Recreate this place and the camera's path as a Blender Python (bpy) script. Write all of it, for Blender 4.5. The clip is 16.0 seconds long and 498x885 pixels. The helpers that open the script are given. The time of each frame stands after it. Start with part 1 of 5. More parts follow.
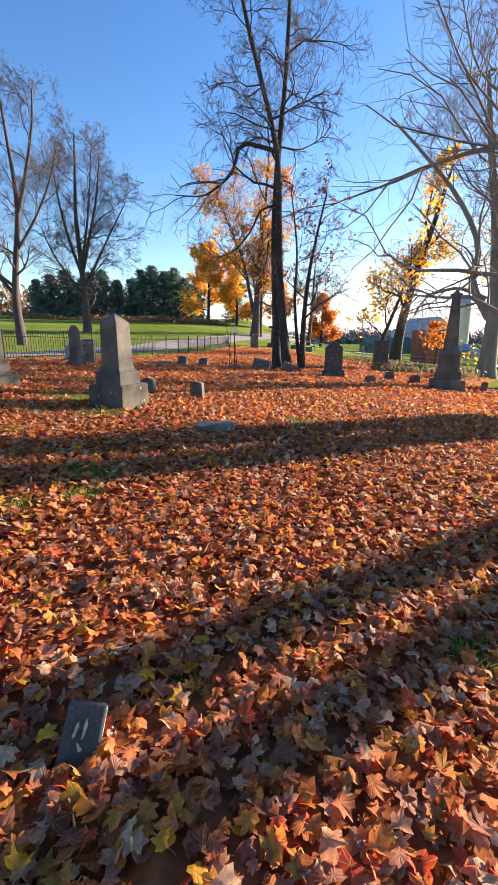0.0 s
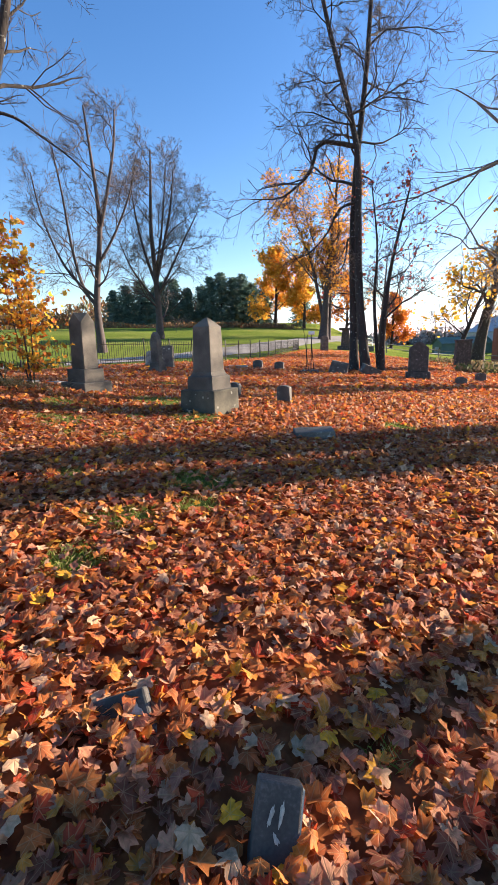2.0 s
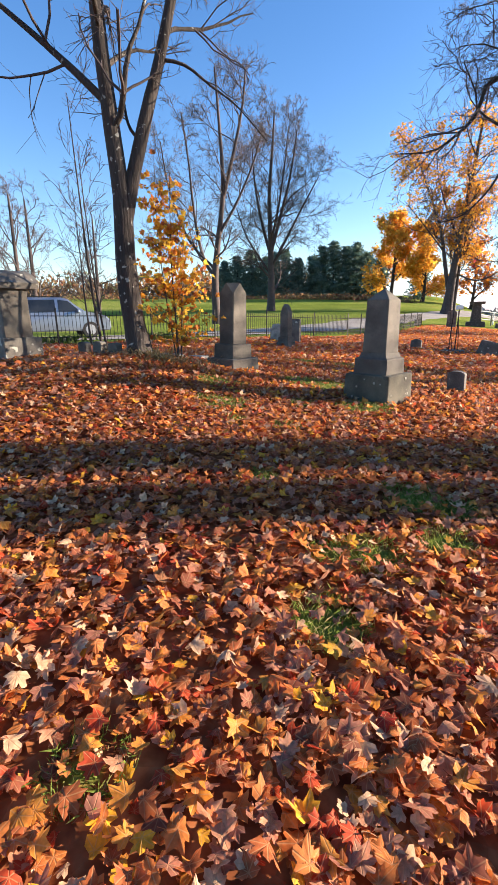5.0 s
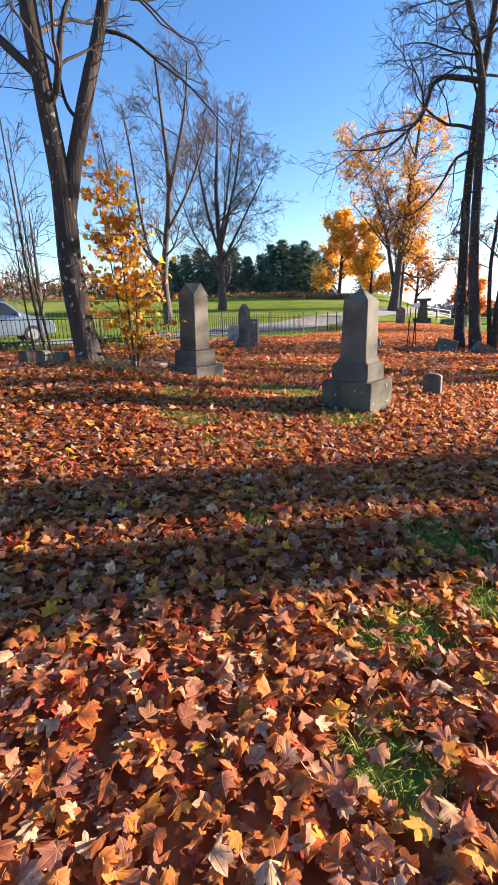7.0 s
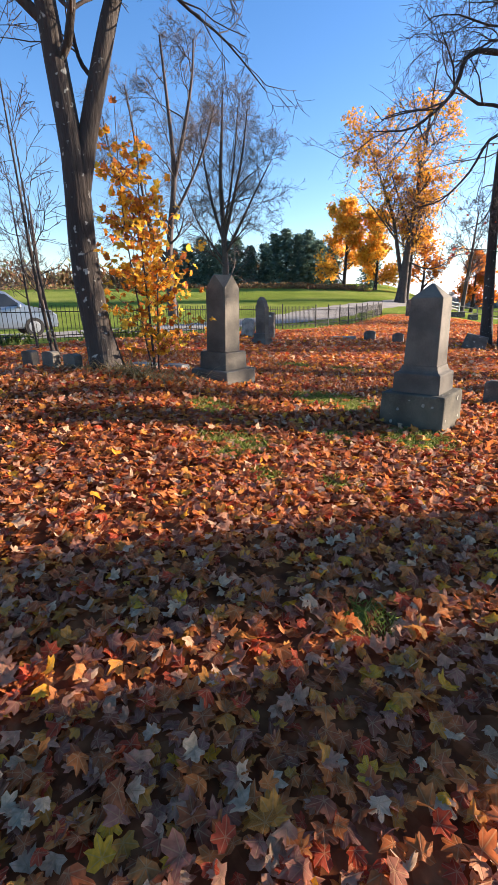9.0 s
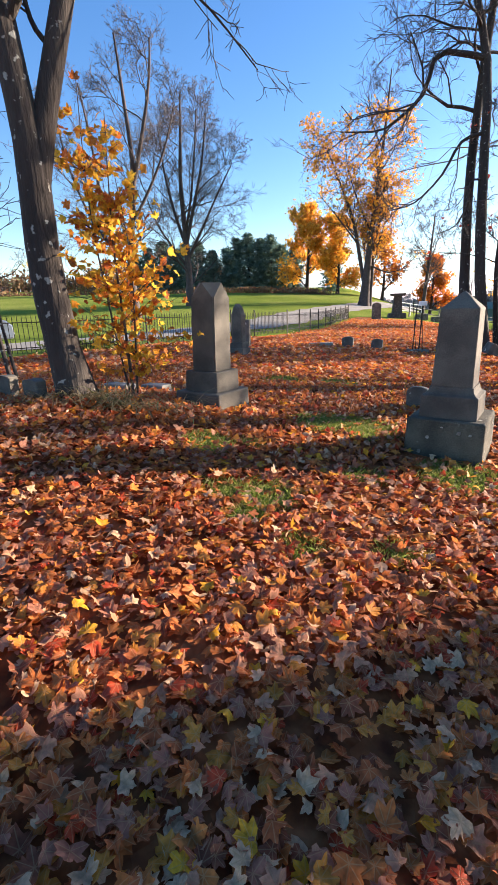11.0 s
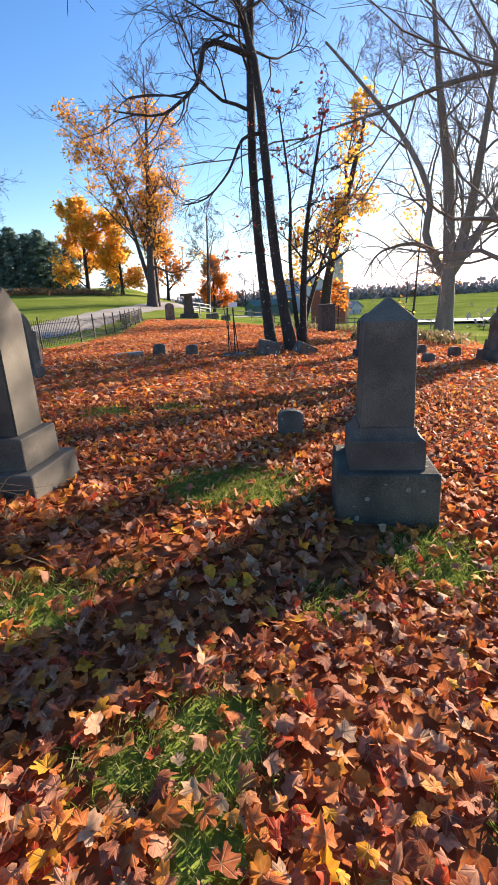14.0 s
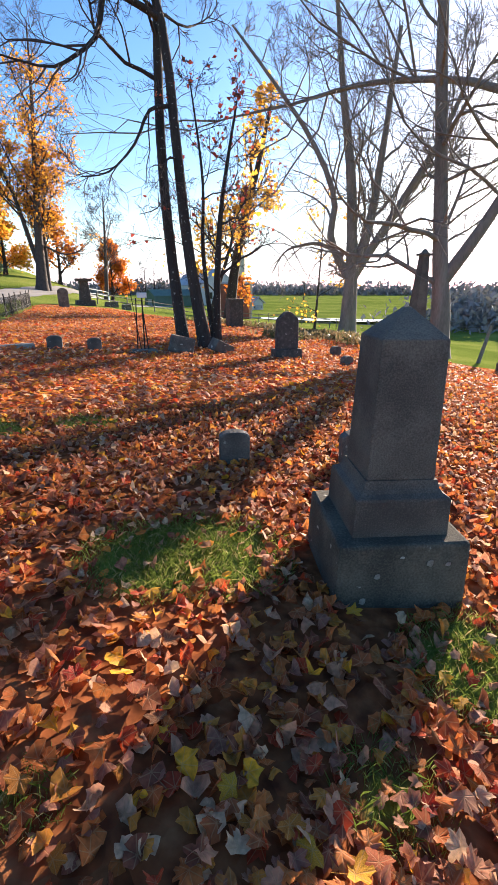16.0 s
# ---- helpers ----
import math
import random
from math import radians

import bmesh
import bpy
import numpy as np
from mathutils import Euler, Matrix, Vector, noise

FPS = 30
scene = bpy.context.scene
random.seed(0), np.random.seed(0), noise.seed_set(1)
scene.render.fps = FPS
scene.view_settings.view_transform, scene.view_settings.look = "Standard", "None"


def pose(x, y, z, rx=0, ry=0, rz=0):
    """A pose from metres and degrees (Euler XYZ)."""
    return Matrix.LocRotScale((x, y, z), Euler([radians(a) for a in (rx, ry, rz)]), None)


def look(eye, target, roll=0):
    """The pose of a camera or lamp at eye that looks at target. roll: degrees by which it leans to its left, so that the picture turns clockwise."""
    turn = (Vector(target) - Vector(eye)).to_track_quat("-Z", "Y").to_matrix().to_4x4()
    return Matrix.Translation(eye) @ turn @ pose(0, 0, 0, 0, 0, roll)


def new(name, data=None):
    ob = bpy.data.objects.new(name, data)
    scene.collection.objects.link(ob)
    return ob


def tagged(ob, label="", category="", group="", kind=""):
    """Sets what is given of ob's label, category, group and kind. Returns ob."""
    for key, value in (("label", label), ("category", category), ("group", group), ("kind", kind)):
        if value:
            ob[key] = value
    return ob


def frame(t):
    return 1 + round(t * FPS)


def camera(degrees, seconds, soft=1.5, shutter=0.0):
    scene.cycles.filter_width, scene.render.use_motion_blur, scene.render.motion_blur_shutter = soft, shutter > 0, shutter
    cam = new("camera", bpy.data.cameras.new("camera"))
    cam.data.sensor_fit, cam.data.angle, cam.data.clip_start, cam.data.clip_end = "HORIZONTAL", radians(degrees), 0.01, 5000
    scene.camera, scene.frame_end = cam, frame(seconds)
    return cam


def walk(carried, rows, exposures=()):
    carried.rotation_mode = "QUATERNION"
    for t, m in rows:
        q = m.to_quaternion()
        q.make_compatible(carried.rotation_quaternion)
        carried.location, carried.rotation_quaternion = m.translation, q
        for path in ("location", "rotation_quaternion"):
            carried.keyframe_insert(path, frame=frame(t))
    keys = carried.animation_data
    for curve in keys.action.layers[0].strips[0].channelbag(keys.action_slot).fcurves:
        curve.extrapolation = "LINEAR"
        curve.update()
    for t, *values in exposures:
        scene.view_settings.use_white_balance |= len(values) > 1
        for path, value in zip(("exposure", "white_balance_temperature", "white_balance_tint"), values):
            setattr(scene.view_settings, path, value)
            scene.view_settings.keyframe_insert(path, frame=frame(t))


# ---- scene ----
cam = camera(58.5, 16.0, soft=1.0)
PATH = [
    (0, (-0.111, 0.268, 1.16), (-0.138, 2.215, 0.702), -0.2),
    (0.5, (-0.172, 0.297, 1.172), (-0.204, 2.245, 0.721), -0.8),
    (1, (-0.347, 0.317, 1.168), (-0.366, 2.27, 0.739), -0.4),
    (1.5, (-0.489, 0.392, 1.133), (-0.55, 2.344, 0.702), -1.4),
    (2, (-0.615, 0.554, 1.137), (-0.927, 2.481, 0.7), -1.6),
    (2.5, (-0.722, 0.633, 1.163), (-1.336, 2.481, 0.705), -3.3),
    (3, (-0.898, 0.667, 1.155), (-1.51, 2.513, 0.689), -1.3),
    (3.5, (-1.066, 0.729, 1.169), (-1.673, 2.572, 0.685), -1.5),
    (4, (-1.263, 0.923, 1.149), (-1.854, 2.763, 0.634), -1.2),
    (4.5, (-1.493, 1.033, 1.145), (-2.239, 2.807, 0.6), -1.6),
    (4.7, (-1.628, 1.068, 1.164), (-2.362, 2.849, 0.624), -1.1),
    (6.8, (-2.233, 1.654, 1.276), (-2.859, 3.471, 0.722), -0.8),
    (7, (-2.254, 1.706, 1.27), (-2.78, 3.555, 0.719), -1.4),
    (7.5, (-2.375, 2.007, 1.255), (-2.744, 3.891, 0.694), -1.6),
    (8, (-2.526, 2.187, 1.267), (-2.917, 4.066, 0.704), -1.5),
    (8.5, (-2.8, 2.313, 1.321), (-3.32, 4.156, 0.746), -0.7),
    (8.7, (-2.902, 2.38, 1.347), (-3.43, 4.22, 0.767), -0.8),
    (10.8, (-3.535, 3.168, 1.434), (-3.917, 5.02, 0.783), -3.8),
    (11, (-3.625, 3.265, 1.474), (-4.002, 5.142, 0.897), -1.8),
    (11.5, (-3.835, 3.618, 1.493), (-4.207, 5.48, 0.864), -1.7),
    (12, (-3.868, 3.889, 1.521), (-3.95, 5.786, 0.892), -2.5),
    (12.5, (-3.975, 4.215, 1.572), (-4.002, 6.116, 0.951), -1.9),
    (13, (-4.103, 4.492, 1.638), (-4.005, 6.408, 1.074), -8.3),
    (13.5, (-4.088, 4.767, 1.594), (-3.61, 6.611, 0.987), -6.4),
    (14, (-4.222, 5.119, 1.608), (-3.753, 6.964, 0.994), -3.4),
    (14.5, (-4.287, 5.384, 1.646), (-3.82, 7.228, 1.03), -3.7),
    (15, (-4.14, 5.678, 1.618), (-3.483, 7.461, 0.992), -3.8),
    (15.5, (-4.187, 5.991, 1.622), (-3.536, 7.768, 0.977), -2.0),
    (16, (-4.243, 6.237, 1.649), (-3.373, 7.914, 0.993), 0.1),
]
walk(cam, [(t, look(eye, target, roll)) for t, eye, target, roll in PATH], [(0.0, 1.76, 6700, 17), (4.5, 1.8, 6700, 17), (7.0, 1.9, 6700, 17), (8.5, 1.82, 6700, 17), (11.5, 1.88, 6700, 17), (12.5, 1.68, 6700, 17), (14.0, 1.72, 6700, 17), (16.0, 1.78, 6700, 17)])

# ---- light ----
SUN_AZ, SUN_EL = 60.0, 15.0
world = bpy.data.worlds.new("world")
scene.world = world
world.use_nodes = True
wn = world.node_tree.nodes
sky = wn.new("ShaderNodeTexSky")
sky.sky_type, sky.sun_disc = "NISHITA", False
sky.sun_elevation, sky.sun_rotation = radians(SUN_EL), radians(SUN_AZ)
sky.air_density, sky.dust_density, sky.ozone_density = 1.0, 0.3, 2.0
wn["Background"].inputs["Strength"].default_value = 0.09
grade = wn.new("ShaderNodeHueSaturation")
grade.inputs["Hue"].default_value, grade.inputs["Saturation"].default_value, grade.inputs["Value"].default_value = 0.508, 1.3, 1.0
world.node_tree.links.new(sky.outputs[0], grade.inputs["Color"])
# the low sky stays white, never yellower than neutral
parts_ = wn.new("ShaderNodeSeparateColor")
whole_ = wn.new("ShaderNodeCombineColor")
keep_ = wn.new("ShaderNodeMath")
keep_.operation = "MAXIMUM"
world.node_tree.links.new(grade.outputs[0], parts_.inputs[0])
world.node_tree.links.new(parts_.outputs[0], whole_.inputs[0])
world.node_tree.links.new(parts_.outputs[1], whole_.inputs[1])
world.node_tree.links.new(parts_.outputs[1], keep_.inputs[0])
world.node_tree.links.new(parts_.outputs[2], keep_.inputs[1])
world.node_tree.links.new(keep_.outputs[0], whole_.inputs[2])
world.node_tree.links.new(whole_.outputs[0], wn["Background"].inputs["Color"])
sun = new("sun", bpy.data.lights.new("sun", "SUN"))
sun.data.energy, sun.data.angle, sun.data.color = 5.0, radians(0.6), (1.0, 0.86, 0.68)
SUN_DIR = Vector((math.sin(radians(SUN_AZ)) * math.cos(radians(SUN_EL)), math.cos(radians(SUN_AZ)) * math.cos(radians(SUN_EL)), math.sin(radians(SUN_EL))))
sun.matrix_world = Matrix.Translation((30, 20, 20)) @ SUN_DIR.to_track_quat("Z", "Y").to_matrix().to_4x4()

# ---- materials ----
def shader(name, rough=0.8):
    m = bpy.data.materials.new(name)
    m.use_nodes = True
    b = m.node_tree.nodes["Principled BSDF"]
    b.inputs["Roughness"].default_value = rough
    return m, m.node_tree.nodes, m.node_tree.links, b


def ramp(nodes, stops, mode="LINEAR"):
    r = nodes.new("ShaderNodeValToRGB")
    r.color_ramp.interpolation = mode
    el = r.color_ramp.elements
    while len(el) < len(stops):
        el.new(0.5)
    for e, (p, c) in zip(el, stops):
        e.position, e.color = p, (*c, 1)
    return r


def surface(name, stops, scale=6.0, fine=60.0, rough=0.8, bump=0.4, dist=0.01, metallic=0.0, stretch=(1, 1, 1), spots=None):
    """Noise-mottled colour at two scales with fine relief. spots: (scale, threshold, colour)."""
    m, n, l, b = shader(name, rough)
    co = n.new("ShaderNodeTexCoord")
    mp = n.new("ShaderNodeMapping")
    mp.inputs["Scale"].default_value = stretch
    l.new(co.outputs["Object"], mp.inputs["Vector"])
    a = n.new("ShaderNodeTexNoise")
    a.inputs["Scale"].default_value, a.inputs["Detail"].default_value = scale, 6
    f = n.new("ShaderNodeTexNoise")
    f.inputs["Scale"].default_value, f.inputs["Detail"].default_value = fine, 4
    for t in (a, f):
        l.new(mp.outputs[0], t.inputs["Vector"])
    mix = n.new("ShaderNodeMath")
    mix.operation = "MULTIPLY_ADD"
    mix.inputs[1].default_value, mix.inputs[2].default_value = 0.45, 0.0
    l.new(f.outputs["Fac"], mix.inputs[0])
    add = n.new("ShaderNodeMath")
    add.operation = "MULTIPLY_ADD"
    add.inputs[1].default_value = 0.7
    l.new(a.outputs["Fac"], add.inputs[0])
    l.new(mix.outputs[0], add.inputs[2])
    r = ramp(n, stops)
    l.new(add.outputs[0], r.inputs["Fac"])
    colour = r.outputs["Color"]
    if spots:
        v = n.new("ShaderNodeTexNoise")
        v.inputs["Scale"].default_value, v.inputs["Detail"].default_value = spots[0], 3
        l.new(co.outputs["Object"], v.inputs["Vector"])
        rr = ramp(n, [(spots[1], (0, 0, 0)), (spots[1] + 0.05, (1, 1, 1))])
        l.new(v.outputs["Fac"], rr.inputs["Fac"])
        mx = n.new("ShaderNodeMix")
        mx.data_type = "RGBA"
        l.new(rr.outputs["Color"], mx.inputs[0])
        l.new(colour, mx.inputs[6])
        mx.inputs[7].default_value = (*spots[2], 1)
        colour = mx.outputs[2]
    l.new(colour, b.inputs["Base Color"])
    b.inputs["Metallic"].default_value = metallic
    bp = n.new("ShaderNodeBump")
    bp.inputs["Strength"].default_value, bp.inputs["Distance"].default_value = bump, dist
    l.new(add.outputs[0], bp.inputs["Height"])
    l.new(bp.outputs[0], b.inputs["Normal"])
    return m


LEAF_STOPS = [(0.0, (0.29, 0.09, 0.045)), (0.12, (0.43, 0.12, 0.04)), (0.24, (0.56, 0.16, 0.04)), (0.36, (0.42, 0.165, 0.1)),
              (0.48, (0.61, 0.2, 0.05)), (0.60, (0.58, 0.27, 0.15)), (0.70, (0.5, 0.07, 0.025)), (0.78, (0.68, 0.27, 0.045)),
              (0.88, (0.68, 0.43, 0.25)), (0.975, (0.82, 0.39, 0.03))]


def leafy(name, stops, source="island", rough=0.62, glow=0.42, mode="CONSTANT", veins=False):
    """Thin leaves: colour varies leaf by leaf, veined, light comes through."""
    m, n, l, b = shader(name, rough)
    b.inputs["Specular IOR Level"].default_value = 0.22
    if source == "island":
        g = n.new("ShaderNodeNewGeometry")
        pick = g.outputs["Random Per Island"]
    else:
        g = n.new("ShaderNodeObjectInfo")
        pick = g.outputs["Random"]
    r = ramp(n, stops, mode)
    l.new(pick, r.inputs["Fac"])
    co = n.new("ShaderNodeTexCoord")
    t = n.new("ShaderNodeTexNoise")
    t.inputs["Scale"].default_value, t.inputs["Detail"].default_value = 45, 4
    l.new(co.outputs["Object"], t.inputs["Vector"])
    tone = n.new("ShaderNodeMapRange")
    tone.inputs[1].default_value, tone.inputs[2].default_value, tone.inputs[3].default_value, tone.inputs[4].default_value = 0.3, 0.7, 0.68, 1.3
    l.new(t.outputs["Fac"], tone.inputs[0])
    mul = n.new("ShaderNodeMix")
    mul.data_type, mul.blend_type = "RGBA", "MULTIPLY"
    mul.inputs[0].default_value = 1.0
    l.new(r.outputs["Color"], mul.inputs[6])
    l.new(tone.outputs[0], mul.inputs[7])
    colour = mul.outputs[2]
    if veins:
        # ribs run from the stalk to each lobe, about 51 degrees apart
        at = n.new("ShaderNodeAttribute")
        at.attribute_name = "blade"
        sx = n.new("ShaderNodeSeparateXYZ")
        l.new(at.outputs["Vector"], sx.inputs[0])

        def calc(op, a, c=None):
            m_ = n.new("ShaderNodeMath")
            m_.operation = op
            for i, s in enumerate((a, c)):
                if isinstance(s, (int, float)):
                    m_.inputs[i].default_value = s
                elif s is not None:
                    l.new(s, m_.inputs[i])
            return m_.outputs[0]

        ang = calc("PINGPONG", calc("ABSOLUTE", calc("ARCTAN2", sx.outputs[0], sx.outputs[1])), 0.4451)
        ln = n.new("ShaderNodeVectorMath")
        ln.operation = "LENGTH"
        l.new(at.outputs["Vector"], ln.inputs[0])
        off = calc("MULTIPLY", ang, ln.outputs["Value"])
        rib = n.new("ShaderNodeMapRange")
        rib.inputs[1].default_value, rib.inputs[2].default_value, rib.inputs[3].default_value, rib.inputs[4].default_value = 0.006, 0.022, 0.42, 0.0
        l.new(off, rib.inputs[0])
        vm = n.new("ShaderNodeMix")
        vm.data_type = "RGBA"
        l.new(rib.outputs[0], vm.inputs[0])
        l.new(colour, vm.inputs[6])
        vm.inputs[7].default_value = (0.6, 0.36, 0.17, 1)
        colour = vm.outputs[2]
        bp = n.new("ShaderNodeBump")
        bp.inputs["Strength"].default_value, bp.inputs["Distance"].default_value = 0.5, 0.004
        hh = calc("ADD", calc("MULTIPLY", t.outputs["Fac"], 0.8), calc("MULTIPLY", rib.outputs[0], -1.2))
        l.new(hh, bp.inputs["Height"])
        l.new(bp.outputs[0], b.inputs["Normal"])
    l.new(colour, b.inputs["Base Color"])
    tr = n.new("ShaderNodeBsdfTranslucent")
    l.new(colour, tr.inputs["Color"])
    ms = n.new("ShaderNodeMixShader")
    ms.inputs[0].default_value = glow
    l.new(b.outputs[0], ms.inputs[1])
    l.new(tr.outputs[0], ms.inputs[2])
    l.new(ms.outputs[0], n["Material Output"].inputs["Surface"])
    return m


M_LEAF = leafy("fallen_leaf", LEAF_STOPS, veins=True)
M_LEAF_FAR = leafy("fallen_leaf_far", LEAF_STOPS)
M_LEAF_ONE = leafy("fallen_leaf_single", [(0.0, (0.36, 0.15, 0.065)), (0.3, (0.52, 0.19, 0.03)), (0.5, (0.42, 0.1, 0.03)), (0.65, (0.7, 0.36, 0.035)), (0.9, (0.4, 0.04, 0.02))], source="object", veins=True)
M_MAPLE = leafy("maple_leaf", [(0.0, (0.7, 0.28, 0.03)), (0.2, (0.78, 0.42, 0.04)), (0.5, (0.58, 0.18, 0.03)), (0.65, (0.8, 0.5, 0.05)), (0.92, (0.46, 0.12, 0.03))], glow=0.66, veins=True)
M_YELLOW = leafy("yellow_leaf", [(0.0, (0.8, 0.42, 0.05)), (0.3, (0.85, 0.52, 0.07)), (0.6, (0.74, 0.34, 0.05)), (0.85, (0.88, 0.6, 0.12))], glow=0.62)
M_GOLD = leafy("golden_leaf", [(0.0, (0.78, 0.36, 0.04)), (0.35, (0.82, 0.44, 0.05)), (0.65, (0.7, 0.28, 0.04)), (0.88, (0.6, 0.3, 0.12))], glow=0.62)
M_ORANGE = leafy("orange_leaf", [(0.0, (0.6, 0.2, 0.03)), (0.4, (0.7, 0.28, 0.04)), (0.7, (0.5, 0.14, 0.03))], glow=0.6)
M_PINK = leafy("red_leaf", [(0.0, (0.5, 0.09, 0.05)), (0.5, (0.4, 0.07, 0.05))], glow=0.45)
M_GRASS = leafy("grass_blade", [(0.0, (0.13, 0.18, 0.03)), (0.4, (0.19, 0.25, 0.045)), (0.65, (0.27, 0.29, 0.075)), (0.82, (0.38, 0.32, 0.14))], glow=0.4)
M_DRY = leafy("dry_grass", [(0.0, (0.28, 0.21, 0.11)), (0.5, (0.2, 0.16, 0.08)), (0.8, (0.12, 0.14, 0.05))], glow=0.3)
M_NEEDLE = leafy("conifer_needles", [(0.0, (0.09, 0.15, 0.125)), (0.4, (0.115, 0.19, 0.15)), (0.8, (0.15, 0.23, 0.165))], glow=0.25, rough=0.7)
M_BRUSH = leafy("dry_brush", [(0.0, (0.2, 0.13, 0.07)), (0.4, (0.28, 0.17, 0.08)), (0.7, (0.24, 0.1, 0.05)), (0.9, (0.2, 0.2, 0.08))], glow=0.2, rough=0.8)
# distance haze is mixed into these pale wood colours
M_HAZE = leafy("haze_tinted_wood", [(0.0, (0.24, 0.24, 0.25)), (0.4, (0.3, 0.28, 0.27)), (0.75, (0.2, 0.22, 0.22))], glow=0.1, rough=0.9)
M_FARWOOD = leafy("far_wood_leaves", [(0.0, (0.12, 0.09, 0.07)), (0.35, (0.18, 0.1, 0.06)), (0.6, (0.09, 0.1, 0.05)), (0.85, (0.26, 0.14, 0.05))], glow=0.1, rough=0.9)
M_BARK = surface("dark_bark", [(0.3, (0.012, 0.009, 0.008)), (0.55, (0.035, 0.027, 0.022)), (0.75, (0.05, 0.042, 0.036))], 3, 26, 0.95, 1.0, 0.06, stretch=(1, 1, 0.22), spots=(11.0, 0.645, (0.28, 0.28, 0.25)))
M_TWIG = surface("twig_bark", [(0.3, (0.03, 0.022, 0.02)), (0.7, (0.075, 0.055, 0.05))], 4, 30, 0.85, 0.3)
M_GREYBARK = surface("grey_bark", [(0.3, (0.09, 0.08, 0.07)), (0.7, (0.22, 0.195, 0.17))], 2, 20, 0.9, 0.7, 0.03, stretch=(1, 1, 0.25))
M_GRANITE = surface("weathered_granite", [(0.25, (0.02, 0.018, 0.015)), (0.5, (0.06, 0.053, 0.043)), (0.75, (0.16, 0.143, 0.11))], 2.4, 120, 0.85, 0.35, 0.006)
M_DARKBASE = surface("mossy_dark_stone", [(0.25, (0.018, 0.016, 0.013)), (0.5, (0.045, 0.042, 0.03)), (0.75, (0.13, 0.12, 0.085))], 3.0, 90, 0.95, 0.6, 0.012, spots=(14.0, 0.7, (0.4, 0.4, 0.33)))
M_STONE = surface("lichened_stone", [(0.25, (0.03, 0.028, 0.025)), (0.5, (0.075, 0.07, 0.06)), (0.75, (0.17, 0.155, 0.125))], 4, 70, 0.85, 0.5, 0.008, spots=(7.0, 0.64, (0.4, 0.4, 0.33)))
M_MARBLE = surface("stained_marble", [(0.3, (0.07, 0.067, 0.06)), (0.5, (0.16, 0.155, 0.135)), (0.72, (0.36, 0.34, 0.29))], 5, 60, 0.7, 0.4, 0.005)
M_SLATE = surface("dark_slate", [(0.3, (0.026, 0.024, 0.021)), (0.6, (0.06, 0.056, 0.049)), (0.75, (0.12, 0.11, 0.095))], 9, 90, 0.9, 0.4, 0.004, spots=(13.0, 0.67, (0.3, 0.29, 0.25)))
# pale stone; also stands in for sun on the footstone's side
M_EDGE = surface("pale_stone_and_sunlit_side", [(0.3, (0.3, 0.27, 0.2)), (0.7, (0.55, 0.5, 0.38))], 12, 90, 0.85, 0.4, 0.004)
M_LICHEN = surface("pale_lichen", [(0.3, (0.2, 0.195, 0.165)), (0.7, (0.4, 0.39, 0.33))], 30, 120, 0.95, 0.5, 0.003)
M_IRON = surface("black_iron", [(0.3, (0.012, 0.012, 0.012)), (0.7, (0.03, 0.028, 0.026))], 8, 80, 0.55, 0.2, 0.002, metallic=0.6)
M_POSTWOOD = surface("grey_wood", [(0.3, (0.1, 0.085, 0.07)), (0.7, (0.25, 0.22, 0.18))], 5, 40, 0.9, 0.5, 0.006, stretch=(1, 1, 0.2))
M_WHITE = surface("white_paint", [(0.3, (0.62, 0.62, 0.6)), (0.7, (0.8, 0.8, 0.78))], 3, 40, 0.6, 0.1)
M_GRAVEL = surface("gravel_road", [(0.3, (0.13, 0.12, 0.11)), (0.5, (0.2, 0.187, 0.17)), (0.75, (0.29, 0.275, 0.25))], 0.5, 14, 0.95, 0.5, 0.02)
M_BARN = surface("grey_barn_siding", [(0.3, (0.34, 0.36, 0.38)), (0.7, (0.5, 0.52, 0.54))], 0.6, 9, 0.8, 0.2, stretch=(4, 4, 0.3))
M_ROOF = surface("grey_metal_roof", [(0.3, (0.2, 0.22, 0.25)), (0.7, (0.33, 0.35, 0.38))], 0.7, 8, 0.45, 0.2)
M_GREENROOF = surface("green_roof", [(0.3, (0.05, 0.1, 0.08)), (0.7, (0.08, 0.15, 0.11))], 0.7, 8, 0.6, 0.2)
M_REDWALL = surface("red_brick_shed", [(0.3, (0.16, 0.05, 0.035)), (0.7, (0.3, 0.1, 0.07))], 1.5, 12, 0.9, 0.4)
M_PAINT = surface("silver_blue_paint", [(0.3, (0.24, 0.28, 0.33)), (0.7, (0.3, 0.34, 0.39))], 2, 200, 0.28, 0.02, metallic=0.7)
M_TYRE = surface("tyre_rubber", [(0.3, (0.015, 0.015, 0.015)), (0.7, (0.03, 0.03, 0.03))], 10, 80, 0.85, 0.3)
M_RIM = surface("alloy_rim", [(0.3, (0.45, 0.45, 0.46)), (0.7, (0.6, 0.6, 0.6))], 8, 60, 0.35, 0.1, metallic=0.8)
M_TAIL = surface("red_lamp_plastic", [(0.3, (0.35, 0.012, 0.01)), (0.7, (0.5, 0.02, 0.015))], 8, 60, 0.2, 0.05)
M_GLASSDARK, _n, _l, _b = shader("car_glass", 0.06)
_b.inputs["Base Color"].default_value = (0.02, 0.025, 0.03, 1)
M_WATER, _n, _l, _b = shader("pond_water", 0.04)
_b.inputs["Base Color"].default_value = (0.03, 0.04, 0.045, 1)
_t = _n.new("ShaderNodeTexNoise")
_t.inputs["Scale"].default_value = 2.5
_p = _n.new("ShaderNodeBump")
_p.inputs["Strength"].default_value, _p.inputs["Distance"].default_value = 0.3, 0.03
